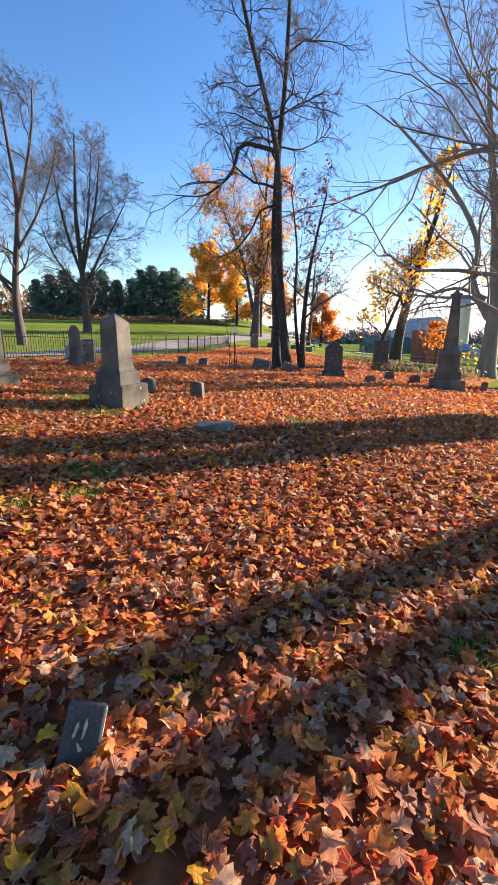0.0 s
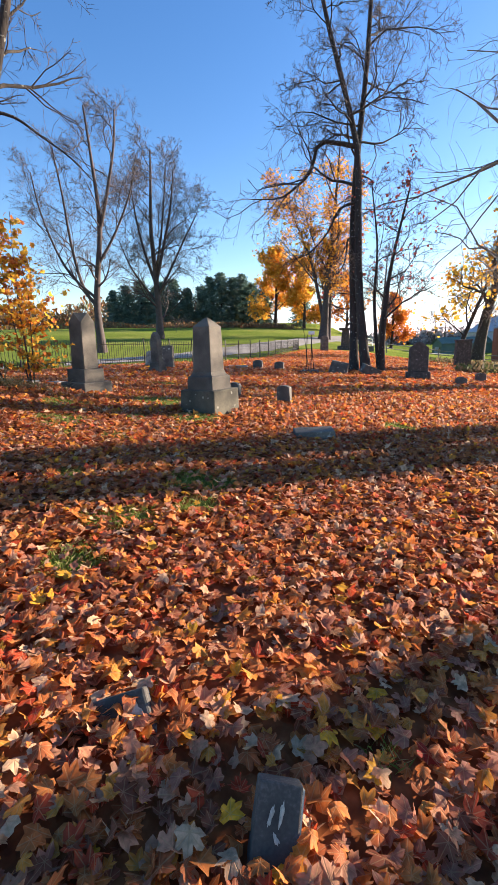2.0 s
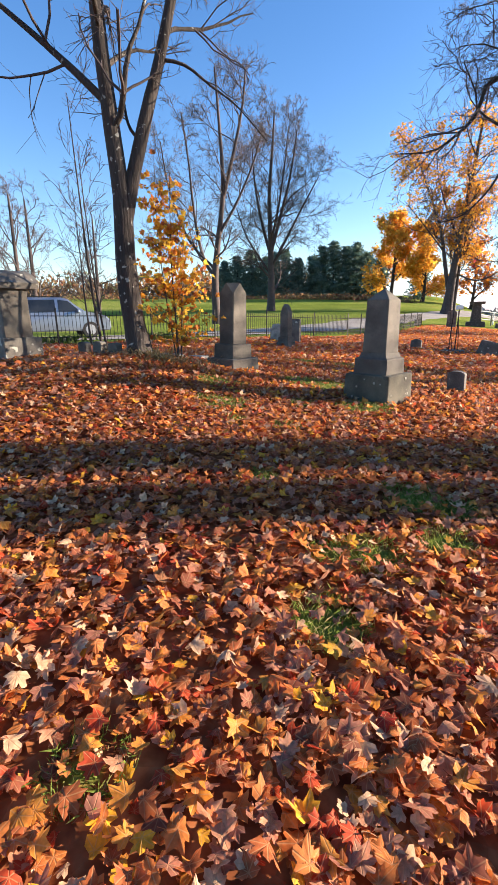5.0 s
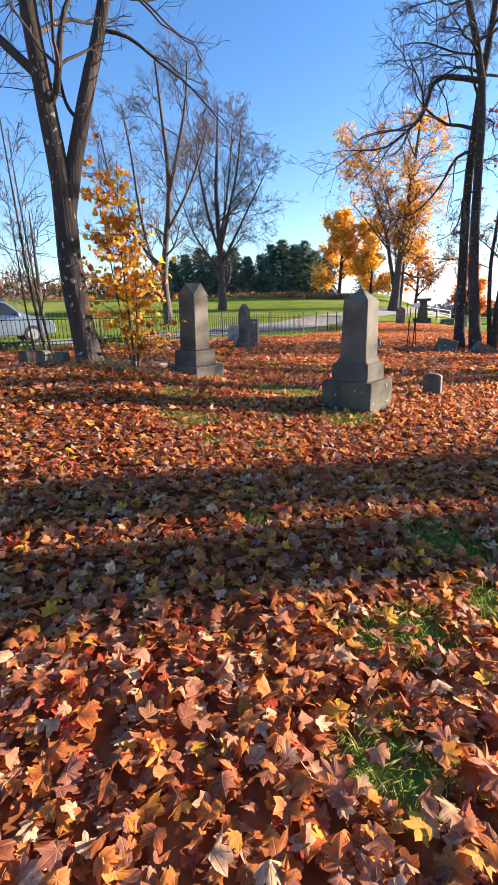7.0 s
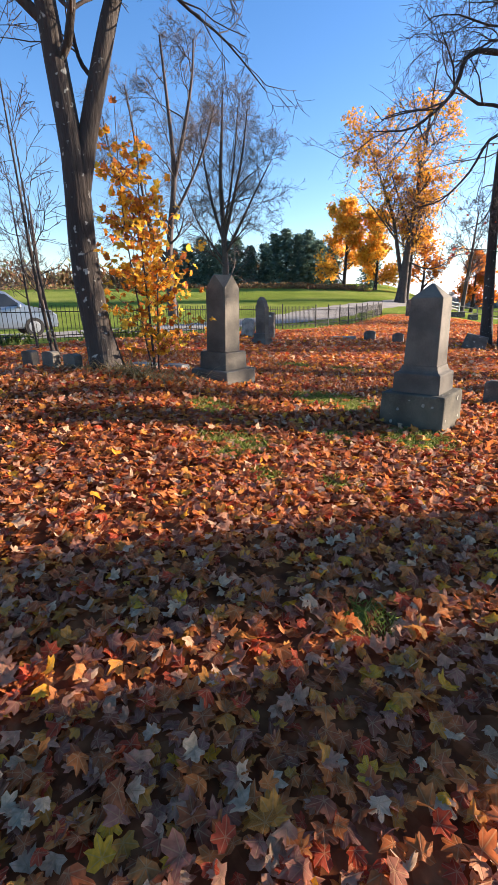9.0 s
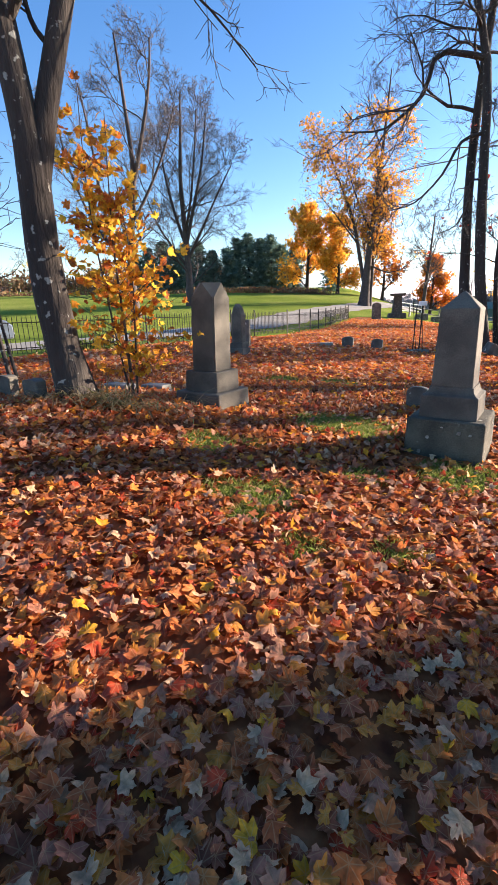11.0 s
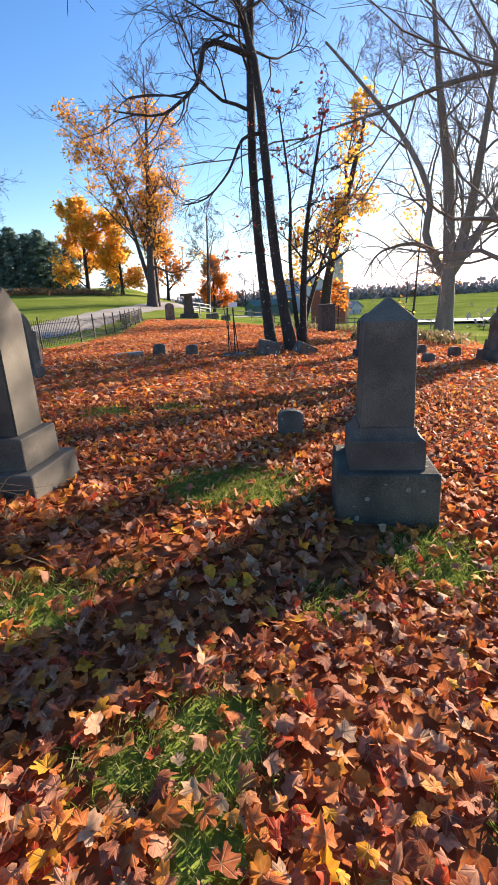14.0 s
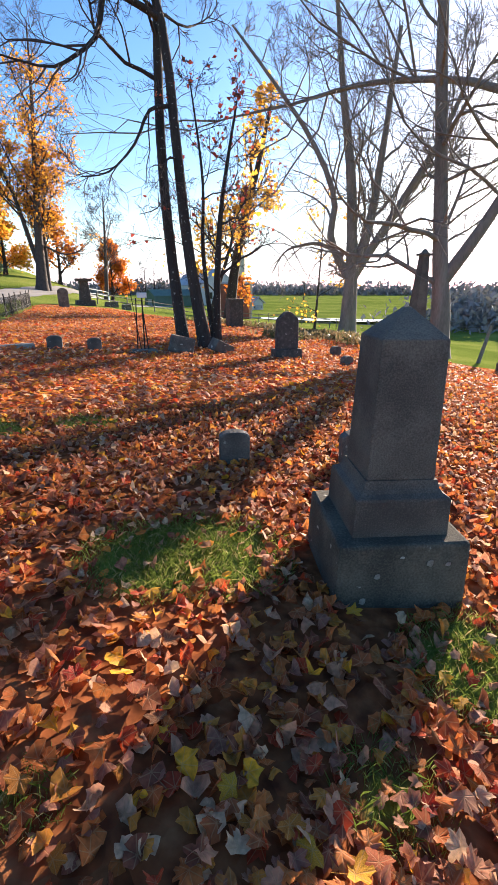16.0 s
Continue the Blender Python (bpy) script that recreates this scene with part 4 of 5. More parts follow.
def small_stone(x, y, turn, w, h, d, label, rise=0.06, mat=None, lean=(0, 0), group="small rounded gravestones", name="small_gravestone"):
    s = stone_at(name, x, y, turn, label, lean=lean, group=group, sink=0.04)
    part("slab", extruded(bmesh.new(), arch_outline(w, h, rise), -d / 2, d / 2, 0.012), mat or M_STONE, s)
    return s


small_stone(-1.31, 9.55, -20, 0.28, 0.40, 0.13, "small arched grey gravestone by the tall monument", lean=(2, -2))
small_stone(-2.45, 10.02, -20, 0.30, 0.37, 0.14, "small arched grey gravestone behind the monument", lean=(-2, 1))
small_stone(-3.25, 19.85, -10, 0.40, 0.42, 0.2, "low square grey stone among leaves", 0.08)
small_stone(-2.28, 19.3, -10, 0.38, 0.40, 0.2, "low square grey stone among leaves", 0.08)
small_stone(5.28, 18.3, 0, 0.36, 0.36, 0.18, "low dark stone among leaves", 0.08)
small_stone(6.05, 17.6, 0, 0.40, 0.38, 0.18, "low dark stone among leaves", 0.1)
small_stone(3.96, 16.1, 0, 0.36, 0.30, 0.16, "low dark stone among leaves", 0.1)
small_stone(9.6, 15.2, 0, 0.4, 0.36, 0.2, "low dark stone near the slope", 0.08)
small_stone(8.1, 16.4, 0, 0.2, 0.42, 0.12, "narrow dark footstone by the column", 0.05, lean=(0, 8))
small_stone(-8.35, 8.5, -15, 0.26, 0.34, 0.14, "small squared stone by the forked maple", 0.03)
small_stone(-7.55, 8.0, -15, 0.24, 0.32, 0.14, "small squared stone by the forked maple", 0.03)
small_stone(-7.0, 7.75, -15, 0.24, 0.28, 0.14, "small squared stone by the forked maple", 0.03)
small_stone(-7.5, 18.3, -15, 0.5, 0.72, 0.12, "pale leaning tablet near the iron fence", 0.15, M_MARBLE, (0, 8), "tablets by the fence", "gravestone")
small_stone(-6.75, 18.3, -15, 0.55, 0.95, 0.14, "square pale tablet near the iron fence", 0.03, M_STONE, (0, 0), "tablets by the fence", "gravestone")
small_stone(-0.17, 47.0, 0, 0.8, 1.5, 0.3, "narrow dark gravestone far back", 0.3, M_STONE)

g3 = stone_at("gothic_monument", -6.4, 16.1, -18, "slim dark monument with a pointed top on a base", "monument")
part("base", frustum(bmesh.new(), 0.52, 0.46, 0.48, 0.42, 0, 0.2), M_GRANITE, g3)
part("plinth", frustum(bmesh.new(), 0.42, 0.36, 0.40, 0.34, 0.195, 0.36), M_GRANITE, g3)
part("shaft", extruded(bmesh.new(), [(-0.17, 0.355), (0.17, 0.355), (0.16, 1.12), (0.09, 1.32), (0, 1.42), (-0.09, 1.32), (-0.16, 1.12)], -0.13, 0.13, 0.02), M_GRANITE, g3)

hs = stone_at("headstone", 2.9, 17.6, -6, "dark upright headstone with rounded shoulders on a base", "headstone")
part("base", frustum(bmesh.new(), 0.86, 0.42, 0.82, 0.38, 0, 0.3), M_SLATE, hs)
part("tablet", extruded(bmesh.new(), [(-0.34, 0.295), (0.34, 0.295), (0.33, 1.12), (0.29, 1.18), (0.22, 1.2), (0.17, 1.28), (0.09, 1.34), (0, 1.36), (-0.09, 1.34), (-0.17, 1.28), (-0.22, 1.2), (-0.29, 1.18), (-0.33, 1.12)], -0.1, 0.1, 0.015), M_SLATE, hs)

colm = stone_at("column_monument", 6.78, 16.43, -8, "tall tapered column monument with a capped top", "monument", lean=(0, 1))
part("base", frustum(bmesh.new(), 1.02, 1.02, 0.98, 0.98, 0, 0.42, bevel=0.02), M_GRANITE, colm)
part("plinth", frustum(bmesh.new(), 0.74, 0.74, 0.70, 0.70, 0.415, 0.72), M_GRANITE, colm)
_b = frustum(bmesh.new(), 0.6, 0.6, 0.58, 0.58, 0.715, 1.3)
frustum(_b, 0.66, 0.66, 0.44, 0.44, 1.295, 1.5)
part("die", _b, M_GRANITE, colm)
part("column", frustum(bmesh.new(), 0.40, 0.40, 0.22, 0.22, 1.495, 3.28), M_GRANITE, colm)
_b = frustum(bmesh.new(), 0.34, 0.34, 0.34, 0.34, 3.275, 3.34, bevel=0.01)
frustum(_b, 0.2, 0.2, 0.06, 0.06, 3.335, 3.46, bevel=0.01)
part("cap", _b, M_GRANITE, colm)

lm = stone_at("domed_monument", -9.42, 7.75, -20, "large brown stone monument under a domed cap", "monument", sink=0.3)
part("base", frustum(bmesh.new(), 1.25, 1.0, 1.2, 0.95, 0, 0.24, bevel=0.02), M_STONE, lm)
part("plinth", frustum(bmesh.new(), 0.95, 0.72, 0.92, 0.7, 0.235, 0.72), M_STONE, lm)
part("die", frustum(bmesh.new(), 0.66, 0.5, 0.64, 0.48, 0.715, 1.6), M_STONE, lm)
for _x in (-0.37, 0.37):
    part("pilaster", frustum(bmesh.new(), 0.12, 0.5, 0.12, 0.5, 0.715, 1.6, at=(_x, -0.05)), M_GRANITE, lm)
part("cap", extruded(bmesh.new(), [(-0.52, 1.595), (0.52, 1.595), (0.55, 1.7), (0.46, 1.78), (0.33, 1.87), (0.17, 1.93), (0, 1.95), (-0.17, 1.93), (-0.33, 1.87), (-0.46, 1.78), (-0.55, 1.7)], -0.4, 0.4, 0.02), M_STONE, lm)

# low stones and slabs
fl = stone_at("flat_slab", -0.69, 6.62, 8, "flat grey grave slab nearly level with the leaves", "grave slab", lean=(2, -1), sink=0.02)
part("slab", frustum(bmesh.new(), 0.56, 0.34, 0.54, 0.32, 0, 0.13, bevel=0.015, rough=0.006), M_STONE, fl)
for _x, _y, _t, _w in [(-6.75, 9.25, -15, 0.5), (-6.25, 9.45, -15, 0.42), (-4.2, 20.2, 5, 0.9)]:
    _s = stone_at("kerb_stone", _x, _y, _t, "low pale kerb stone in the leaves", "kerb stone", sink=0.05)
    part("block", frustum(bmesh.new(), _w, 0.24, _w - 0.02, 0.22, 0, 0.16, bevel=0.02, rough=0.006), M_MARBLE, _s)
fa = stone_at("footstone", -0.745, 1.50, 8, "small dark footstone leaning, white-stained face, side coloured sunlit", "footstone", lean=(-34, 12), sink=0.03)
part("slab", frustum(bmesh.new(), 0.135, 0.075, 0.13, 0.07, 0, 0.235, bevel=0.006, rough=0.003), M_SLATE, fa)
# sunlight on the right side, put in as a paler facing
part("sunlit_side", frustum(bmesh.new(), 0.006, 0.068, 0.006, 0.064, 0.03, 0.224, at=(0.0675, 0), bevel=0), M_EDGE, fa, "stone side coloured pale as if sunlit")
for _x, _z, _w, _h, _t in [(-0.022, 0.155, 0.008, 0.035, 12), (0.008, 0.165, 0.008, 0.04, 4), (0.0, 0.1, 0.008, 0.02, -35)]:
    part("stain", blob(_w, _h, pose(_x, -0.0385, _z, 0, _t, 0)), M_LICHEN, fa, "white lime stain")
rb = stone_at("toppled_footstone", -1.32, 1.84, 14, "toppled grey footstone with a pale lichen patch", "footstone", lean=(-38, -14), sink=0.05)
part("slab", frustum(bmesh.new(), 0.25, 0.07, 0.21, 0.065, 0, 0.17, bevel=0.01, rough=0.006), M_SLATE, rb)
part("stain", blob(0.055, 0.06, pose(0.05, -0.0365, 0.09, 0, 10, 0)), M_LICHEN, rb, "white lime stain")
part("stain", blob(0.02, 0.03, pose(-0.03, -0.0365, 0.06, 0, -20, 0)), M_LICHEN, rb, "white lime stain")
bs = stone_at("toppled_block", 0.11, 19.1, -12, "toppled grey stone block by the tall maples", "gravestone", lean=(0, 14))
part("block", frustum(bmesh.new(), 0.72, 0.4, 0.68, 0.36, 0, 0.5, bevel=0.02, rough=0.01), M_STONE, bs)
bs = stone_at("toppled_block", 1.3, 18.9, 20, "sunken slanting stone block by the tall maples", "gravestone", lean=(8, 24))
part("block", frustum(bmesh.new(), 0.8, 0.36, 0.74, 0.32, 0, 0.36, bevel=0.02, rough=0.012), M_STONE, bs)
bk = stone_at("stone_vault", 9.4, 34.7, -6, "dark upright stone vault at the slope", "monument")
part("block", frustum(bmesh.new(), 1.0, 0.8, 0.98, 0.78, 0, 1.75, bevel=0.02), M_SLATE, bk)
part("cap", frustum(bmesh.new(), 1.1, 0.9, 1.06, 0.86, 1.745, 1.85, bevel=0.02), M_SLATE, bk)
bk = stone_at("far_monument", 2.1, 51.0, 0, "dark turned pedestal monument far back", "monument")
part("base", frustum(bmesh.new(), 1.7, 1.3, 1.6, 1.2, 0, 0.5, bevel=0.03), M_SLATE, bk)
part("die", frustum(bmesh.new(), 0.95, 0.9, 0.7, 0.7, 0.495, 2.1, bevel=0.03), M_SLATE, bk)
part("cap", frustum(bmesh.new(), 1.3, 1.1, 1.4, 1.2, 2.095, 2.35, bevel=0.03), M_SLATE, bk)
for _x, _y, _w in [(4.6, 52.0, 1.3), (5.9, 51.5, 0.9), (-3.0, 46, 0.6)]:
    _s = stone_at("low_stone", _x, _y, 5, "low pale stone far back", "gravestone")
    part("block", frustum(bmesh.new(), _w, 0.5, _w * 0.9, 0.45, 0, 0.55, bevel=0.04, rough=0.02), M_STONE, _s)

# thin stand with a white box among the small stones
st = stone_at("grave_stand", -1.03, 19.0, 0, "thin dark rods with a small white box", "grave stand", sink=0.02)
for _x, _r, _h, _d in [(-0.14, 0.018, 1.5, 0.05), (0.06, 0.02, 1.62, 0.02), (0.18, 0.016, 1.45, -0.12), (-0.02, 0.01, 2.0, -0.25)]:
    part("rod", rod(bmesh.new(), (_x, 0, 0), (_x + _d, 0, _h), _r), M_IRON, st)
part("box", frustum(bmesh.new(), 0.24, 0.16, 0.24, 0.16, 1.5, 1.64, at=(0.08, 0)), M_WHITE, st, "small weathered white box")
part("base", frustum(bmesh.new(), 0.85, 0.5, 0.7, 0.4, 0, 0.12, bevel=0.03, rough=0.02), M_STONE, st)
# ---- iron fence ----
fence = empty("iron_fence", Matrix.Translation((0, 0, 0)), "low black iron picket fence along the lane", "fence")
_pm = bpy.data.meshes.new("picket")
_bm = rod(bmesh.new(), (0, 0, 0.06), (0, 0, 1.02), 0.011, 0.011, 4)
rod(_bm, (0, 0, 1.02), (0, 0, 1.1), 0.013, 0.001, 4)
_bm.to_mesh(_pm)
_bm.free()
_pm.materials.append(M_IRON)
_qm = bpy.data.meshes.new("post")
_bm = rod(bmesh.new(), (0, 0, -0.2), (0, 0, 1.15), 0.032, 0.03, 6)
rod(_bm, (0, 0, 1.15), (0, 0, 1.2), 0.045, 0.008, 6)
_bm.to_mesh(_qm)
_bm.free()
_qm.materials.append(M_IRON)
_posts = []
for (x0, y0), (x1, y1) in zip(FENCE, FENCE[1:]):
    n = max(1, round(math.hypot(x1 - x0, y1 - y0) / 2.2))
    _posts += [(x0 + (x1 - x0) * i / n, y0 + (y1 - y0) * i / n) for i in range(n)]
_left, _rest = 290, Tubes()
for i, (x, y) in enumerate(_posts):
    p = new("post", _qm)
    p.parent, p.location = fence, (x, y, ground_z(x, y))
    if i + 1 == len(_posts):
        break
    x1, y1 = _posts[i + 1]
    _bm = bmesh.new()
    for h in (0.22, 0.92):
        rod(_bm, (x, y, ground_z(x, y) + h), (x1, y1, ground_z(x1, y1) + h), 0.014, sides=4)
    part("rail", _bm, M_IRON, fence)
    n = int(math.hypot(x1 - x, y1 - y) / 0.125)
    for k in range(1, n):
        px, py = x + (x1 - x) * k / n, y + (y1 - y) * k / n
        if 6 < y < 25 and _left > 0:
            q = new("picket", _pm)
            q.parent, q.location = fence, (px, py, ground_z(px, py))
            _left -= 1
        else:
            z = ground_z(px, py)
            _rest.add([Vector((px, py, z + 0.06)), Vector((px, py, z + 1.02))], 0.009, 0.009, 3)
tagged(mesh_thing("picket_run", _rest.mesh("picket_run"), M_IRON, fence), kind="stuff")


def plank_fence(name, line, label, high, rails, step, mat):
    f = empty(name, Matrix.Translation((0, 0, 0)), label, "fence")
    pts = densify(line, step)
    for i, (x, y) in enumerate(pts):
        z = ground_z(x, y)
        part("post", rod(bmesh.new(), (x, y, z - 0.2), (x, y, z + high), 0.07, 0.06, 6), mat, f)
        if i + 1 < len(pts):
            x1, y1 = pts[i + 1]
            for h in rails:
                part("rail", rod(bmesh.new(), (x, y, z + high * h), (x1, y1, ground_z(x1, y1) + high * h), 0.045, sides=4), mat, f)


plank_fence("field_fence", [(4.0, 56.0), (14, 60.0), (24, 58), (33, 55.0)], "grey wooden post fence along the pasture", 1.25, (0.45, 0.85), 3.4, M_POSTWOOD)
plank_fence("white_gate", [(3.0, 57.5), (6.0, 60.5)], "white plank gate by the far lane", 1.4, (0.35, 0.65, 0.95), 1.5, M_WHITE)
plank_fence("pond_fence", [(30, 66), (38, 60), (46, 52), (54, 42)], "grey wooden rail fence by the pond", 1.3, (0.5, 0.9), 4.0, M_POSTWOOD)
lp = stone_at("leaning_post", 11.3, 17.3, 0, "grey wooden fence post leaning at the slope", "post", lean=(0, 17))
part("post", rod(bmesh.new(), (0, 0, -0.1), (0, 0, 1.45), 0.075, 0.06, 8), M_POSTWOOD, lp)

# ---- pond, shed, barn ----
_bm = bmesh.new()
_ring = []
for k in range(40):
    a = 6.2832 * k / 40
    r = 1 + 0.12 * math.sin(3 * a + 1) + 0.06 * math.sin(7 * a)
    _ring.append(_bm.verts.new((45 + 15 * r * math.cos(a) * 0.72 - 5 * r * math.sin(a), 74 + 9 * r * math.sin(a) - 8 * r * math.cos(a), -3.62)))
_bm.faces.new(_ring)
tagged(part("pond", _bm, M_WATER, None), "still pond reflecting the bright sky", "pond", kind="structure")

shed = stone_at("red_shed", 28.7, 76.0, 18, "weathered red brick shed with a pale corner post", "shed", sink=0.3)
part("wall", frustum(bmesh.new(), 4.0, 4.0, 4.0, 4.0, 0, 5.6, bevel=0.04), M_REDWALL, shed)
part("roof", frustum(bmesh.new(), 4.3, 4.3, 4.0, 4.0, 5.595, 5.85, bevel=0.03), M_ROOF, shed)
part("post", frustum(bmesh.new(), 0.4, 0.4, 0.4, 0.4, 0, 6.0, at=(2.3, -2.1), bevel=0.02), M_EDGE, shed, "pale corner post")


def gable_house(name, x, y, turn, w, d, h, ridge, label, wall, roof, category="barn"):
    g = stone_at(name, x, y, turn, label, category, sink=0.3)
    part("wall", extruded(bmesh.new(), [(-w / 2, 0), (w / 2, 0), (w / 2, h), (0, ridge), (-w / 2, h)], -d / 2, d / 2, 0.03), wall, g)
    for s in (-1, 1):
        bm = extruded(bmesh.new(), [(0, ridge + 0.05), (s * (w / 2 + 0.5), h - 0.3), (s * (w / 2 + 0.5), h - 0.05), (0, ridge + 0.3)], -d / 2 - 0.4, d / 2 + 0.4, 0)
        part("roof", bm, roof, g)
    for k in (-1, 1):
        wn_ = part("window", frustum(bmesh.new(), 1.1, 0.1, 1.1, 0.1, h * 0.35, h * 0.65, at=(k * w * 0.24, -d / 2 - 0.03), bevel=0.02), M_GLASSDARK, g)
    part("door", frustum(bmesh.new(), 2.6, 0.12, 2.6, 0.12, 0.3, h * 0.7, at=(0, -d / 2 - 0.04), bevel=0.02), M_ROOF, g)
    return g


gable_house("barn", 60.0, 165.0, 12, 15, 18, 7.0, 12.0, "pale grey gabled barn across the pasture", M_BARN, M_ROOF)
gable_house("long_shed", 46.5, 158.0, -75, 6, 20, 3.6, 5.2, "long low shed with a green roof", M_GREENROOF, M_GREENROOF, "shed")
gable_house("field_shed", 56.0, 121.0, 20, 4.2, 5, 2.2, 3.5, "small grey farm shed beyond the pond", M_BARN, M_ROOF, "shed")
silo = stone_at("silo", 76.0, 170.0, 0, "tall round concrete silo with a domed cap", "silo")
_bm = rod(bmesh.new(), (0, 0, 0), (0, 0, 17), 2.6, 2.6, 24)
part("tower", _bm, M_EDGE, silo)
_bm = bmesh.new()
bmesh.ops.create_uvsphere(_bm, u_segments=24, v_segments=12, radius=2.65)
bmesh.ops.transform(_bm, matrix=Matrix.Translation((0, 0, 17)), verts=_bm.verts)
part("dome", _bm, M_ROOF, silo)


# ---- parked car ----
def build_car():
    car = empty("parked_car", Matrix.Translation((-16.7, 16.1, ground_z(-16.7, 16.1) + 0.06)) @ pose(0, 0, 0, 0, 0, 52), "silver-blue station wagon parked on the gravel lane", "car")
    side = [(-2.2, 0.35), (-2.26, 0.62), (-2.22, 0.92), (-1.95, 1.0), (-1.62, 1.48), (-1.4, 1.6), (0.35, 1.62), (0.62, 1.56), (1.2, 1.04), (2.05, 0.9), (2.24, 0.72), (2.26, 0.42), (2.2, 0.3),
            (1.75, 0.28), (1.68, 0.5), (1.4, 0.64), (1.12, 0.5), (1.05, 0.28), (-1.05, 0.28), (-1.12, 0.5), (-1.4, 0.64), (-1.68, 0.5), (-1.75, 0.28)]
    bm = bmesh.new()
    extruded(bm, side, -0.88, 0.88, 0.05)
    for v in bm.verts:
        if v.co.z > 1.0:
            v.co.y *= 1 - 0.22 * (v.co.z - 1.0) / 0.6
    part("body", bm, M_PAINT, car)
    for s in (-1, 1):
        for quad in ([(-1.88, 1.03), (-0.95, 1.05), (-0.98, 1.5), (-1.55, 1.46)], [(-0.85, 1.05), (0.1, 1.06), (0.1, 1.53), (-0.88, 1.51)], [(0.2, 1.06), (1.05, 1.07), (0.6, 1.48), (0.22, 1.53)]):
            bm = bmesh.new()
            vs = [bm.verts.new((x, s * (0.892 * (1 - 0.22 * max(0, z - 1.0) / 0.6)), z)) for x, z in quad]
            bm.faces.new(vs)
            part("window", bm, M_GLASSDARK, car)
        for x in (-1.4, 1.4):
            bm = rod(bmesh.new(), (x, s * 0.66, 0.33), (x, s * 0.89, 0.33), 0.33, 0.33, 22)
            w = part("wheel", bm, M_TYRE, car)
            part("rim", rod(bmesh.new(), (x, s * 0.88, 0.33), (x, s * 0.902, 0.33), 0.22, 0.2, 14), M_RIM, w)
        part("tail_light", frustum(bmesh.new(), 0.1, 0.22, 0.1, 0.2, 0.78, 1.02, at=(-2.2, s * 0.74), bevel=0.02), M_TAIL, car)
        part("roof_rail", rod(bmesh.new(), (-1.3, s * 0.6, 1.64), (0.3, s * 0.6, 1.66), 0.02), M_IRON, car)
        part("mirror", frustum(bmesh.new(), 0.12, 0.2, 0.1, 0.18, 1.0, 1.14, at=(0.95, s * 0.98), bevel=0.03), M_PAINT, car)
    bm = bmesh.new()
    vs = [bm.verts.new(p) for p in ((-1.99, -0.72, 1.03), (-1.99, 0.72, 1.03), (-1.655, 0.66, 1.47), (-1.655, -0.66, 1.47))]
    bm.faces.new(vs)
    part("rear_window", bm, M_GLASSDARK, car)
    part("bumper", frustum(bmesh.new(), 0.14, 1.7, 0.14, 1.7, 0.36, 0.58, at=(-2.24, 0), bevel=0.04), M_PAINT, car)


build_car()


# ---- leaves ----
HALF = [(0, 1.0), (10, 0.80), (17, 0.76), (25, 0.58), (36, 0.80), (48, 0.98), (60, 0.84), (72, 0.62), (98, 0.80), (130, 0.58), (166, 0.3)]


def maple_shapes(count, seed, half=HALF):
    """Curled maple leaves, tip to tip about 1 across: one array of points each; the fan of triangles is common to all."""
    rng = np.random.default_rng(seed)
    angs = [a for a, _ in half] + [-a for a, _ in half[:0:-1]]
    rads = [r for _, r in half] + [r for _, r in half[:0:-1]]
    n = len(angs)
    out = []
    for _ in range(count):
        r = np.array(rads) * rng.uniform(0.86, 1.12, n) * 0.56
        a = np.radians(np.array(angs) + rng.uniform(-4, 4, n))
        x, y = r * np.sin(a), r * np.cos(a)
        cx, cy, fold, tw = rng.normal(0, 0.85), rng.normal(0, 0.7), rng.normal(0.2, 0.35), rng.normal(0, 0.5)
        z = cx * x * x + cy * y * y + fold * np.abs(x) + tw * x * y + rng.normal(0, 0.02, n)
        out.append(np.vstack([np.stack([x, y, z], 1), [[0, 0, 0.0]]]))
    tris = np.array([(n, (i + 1) % n, i) for i in range(n)])
    return np.array(out), tris


def scatter(shapes, tris, pos, sizes, tilt, rng):
    """All leaves at the given places in one vertex and triangle array."""
    n, k = len(pos), shapes.shape[1]
    v = shapes[rng.integers(0, len(shapes), n)]
    flat = v * (1, 1, 0)
    v = v * sizes[:, None, None]
    yaw, pit, rol = rng.uniform(0, 2 * np.pi, n), rng.normal(0, tilt, n), rng.normal(0, tilt, n)
    flip = np.where(rng.random(n) < 0.4, -1.0, 1.0)
    x, y, z = v[..., 0], v[..., 1], v[..., 2] * flip[:, None]
    c, s = np.cos(pit)[:, None], np.sin(pit)[:, None]
    y, z = y * c - z * s, y * s + z * c
    c, s = np.cos(rol)[:, None], np.sin(rol)[:, None]
    x, z = x * c + z * s, -x * s + z * c
    c, s = np.cos(yaw)[:, None], np.sin(yaw)[:, None]
    x, y = x * c - y * s, x * s + y * c
    v = np.stack([x, y, z], -1)
    low = v[..., 2].min(axis=1)
    v += pos[:, None, :]
    v[..., 2] -= (low * 0.75)[:, None]
    f = (tris[None] + (np.arange(n) * k)[:, None, None]).reshape(-1, 3)
    return v.reshape(-1, 3), f, flat.reshape(-1, 3)


def blades(me, flat):
    """Keeps each leaf's own flat shape for its ribs."""
    a = me.attributes.new("blade", "FLOAT_VECTOR", "POINT")
    a.data.foreach_set("vector", np.asarray(flat, dtype=np.float32).ravel())
    return me


def clear_of_stones(x, y):
    for sx, sy, r in ((-2.47, 7.93, 0.42), (-5.22, 8.88, 0.4), (-6.53, 7.88, 0.2), (-0.69, 6.62, 0.2)):
        if abs(x - sx) < r and abs(y - sy) < r:
            return False
    return True


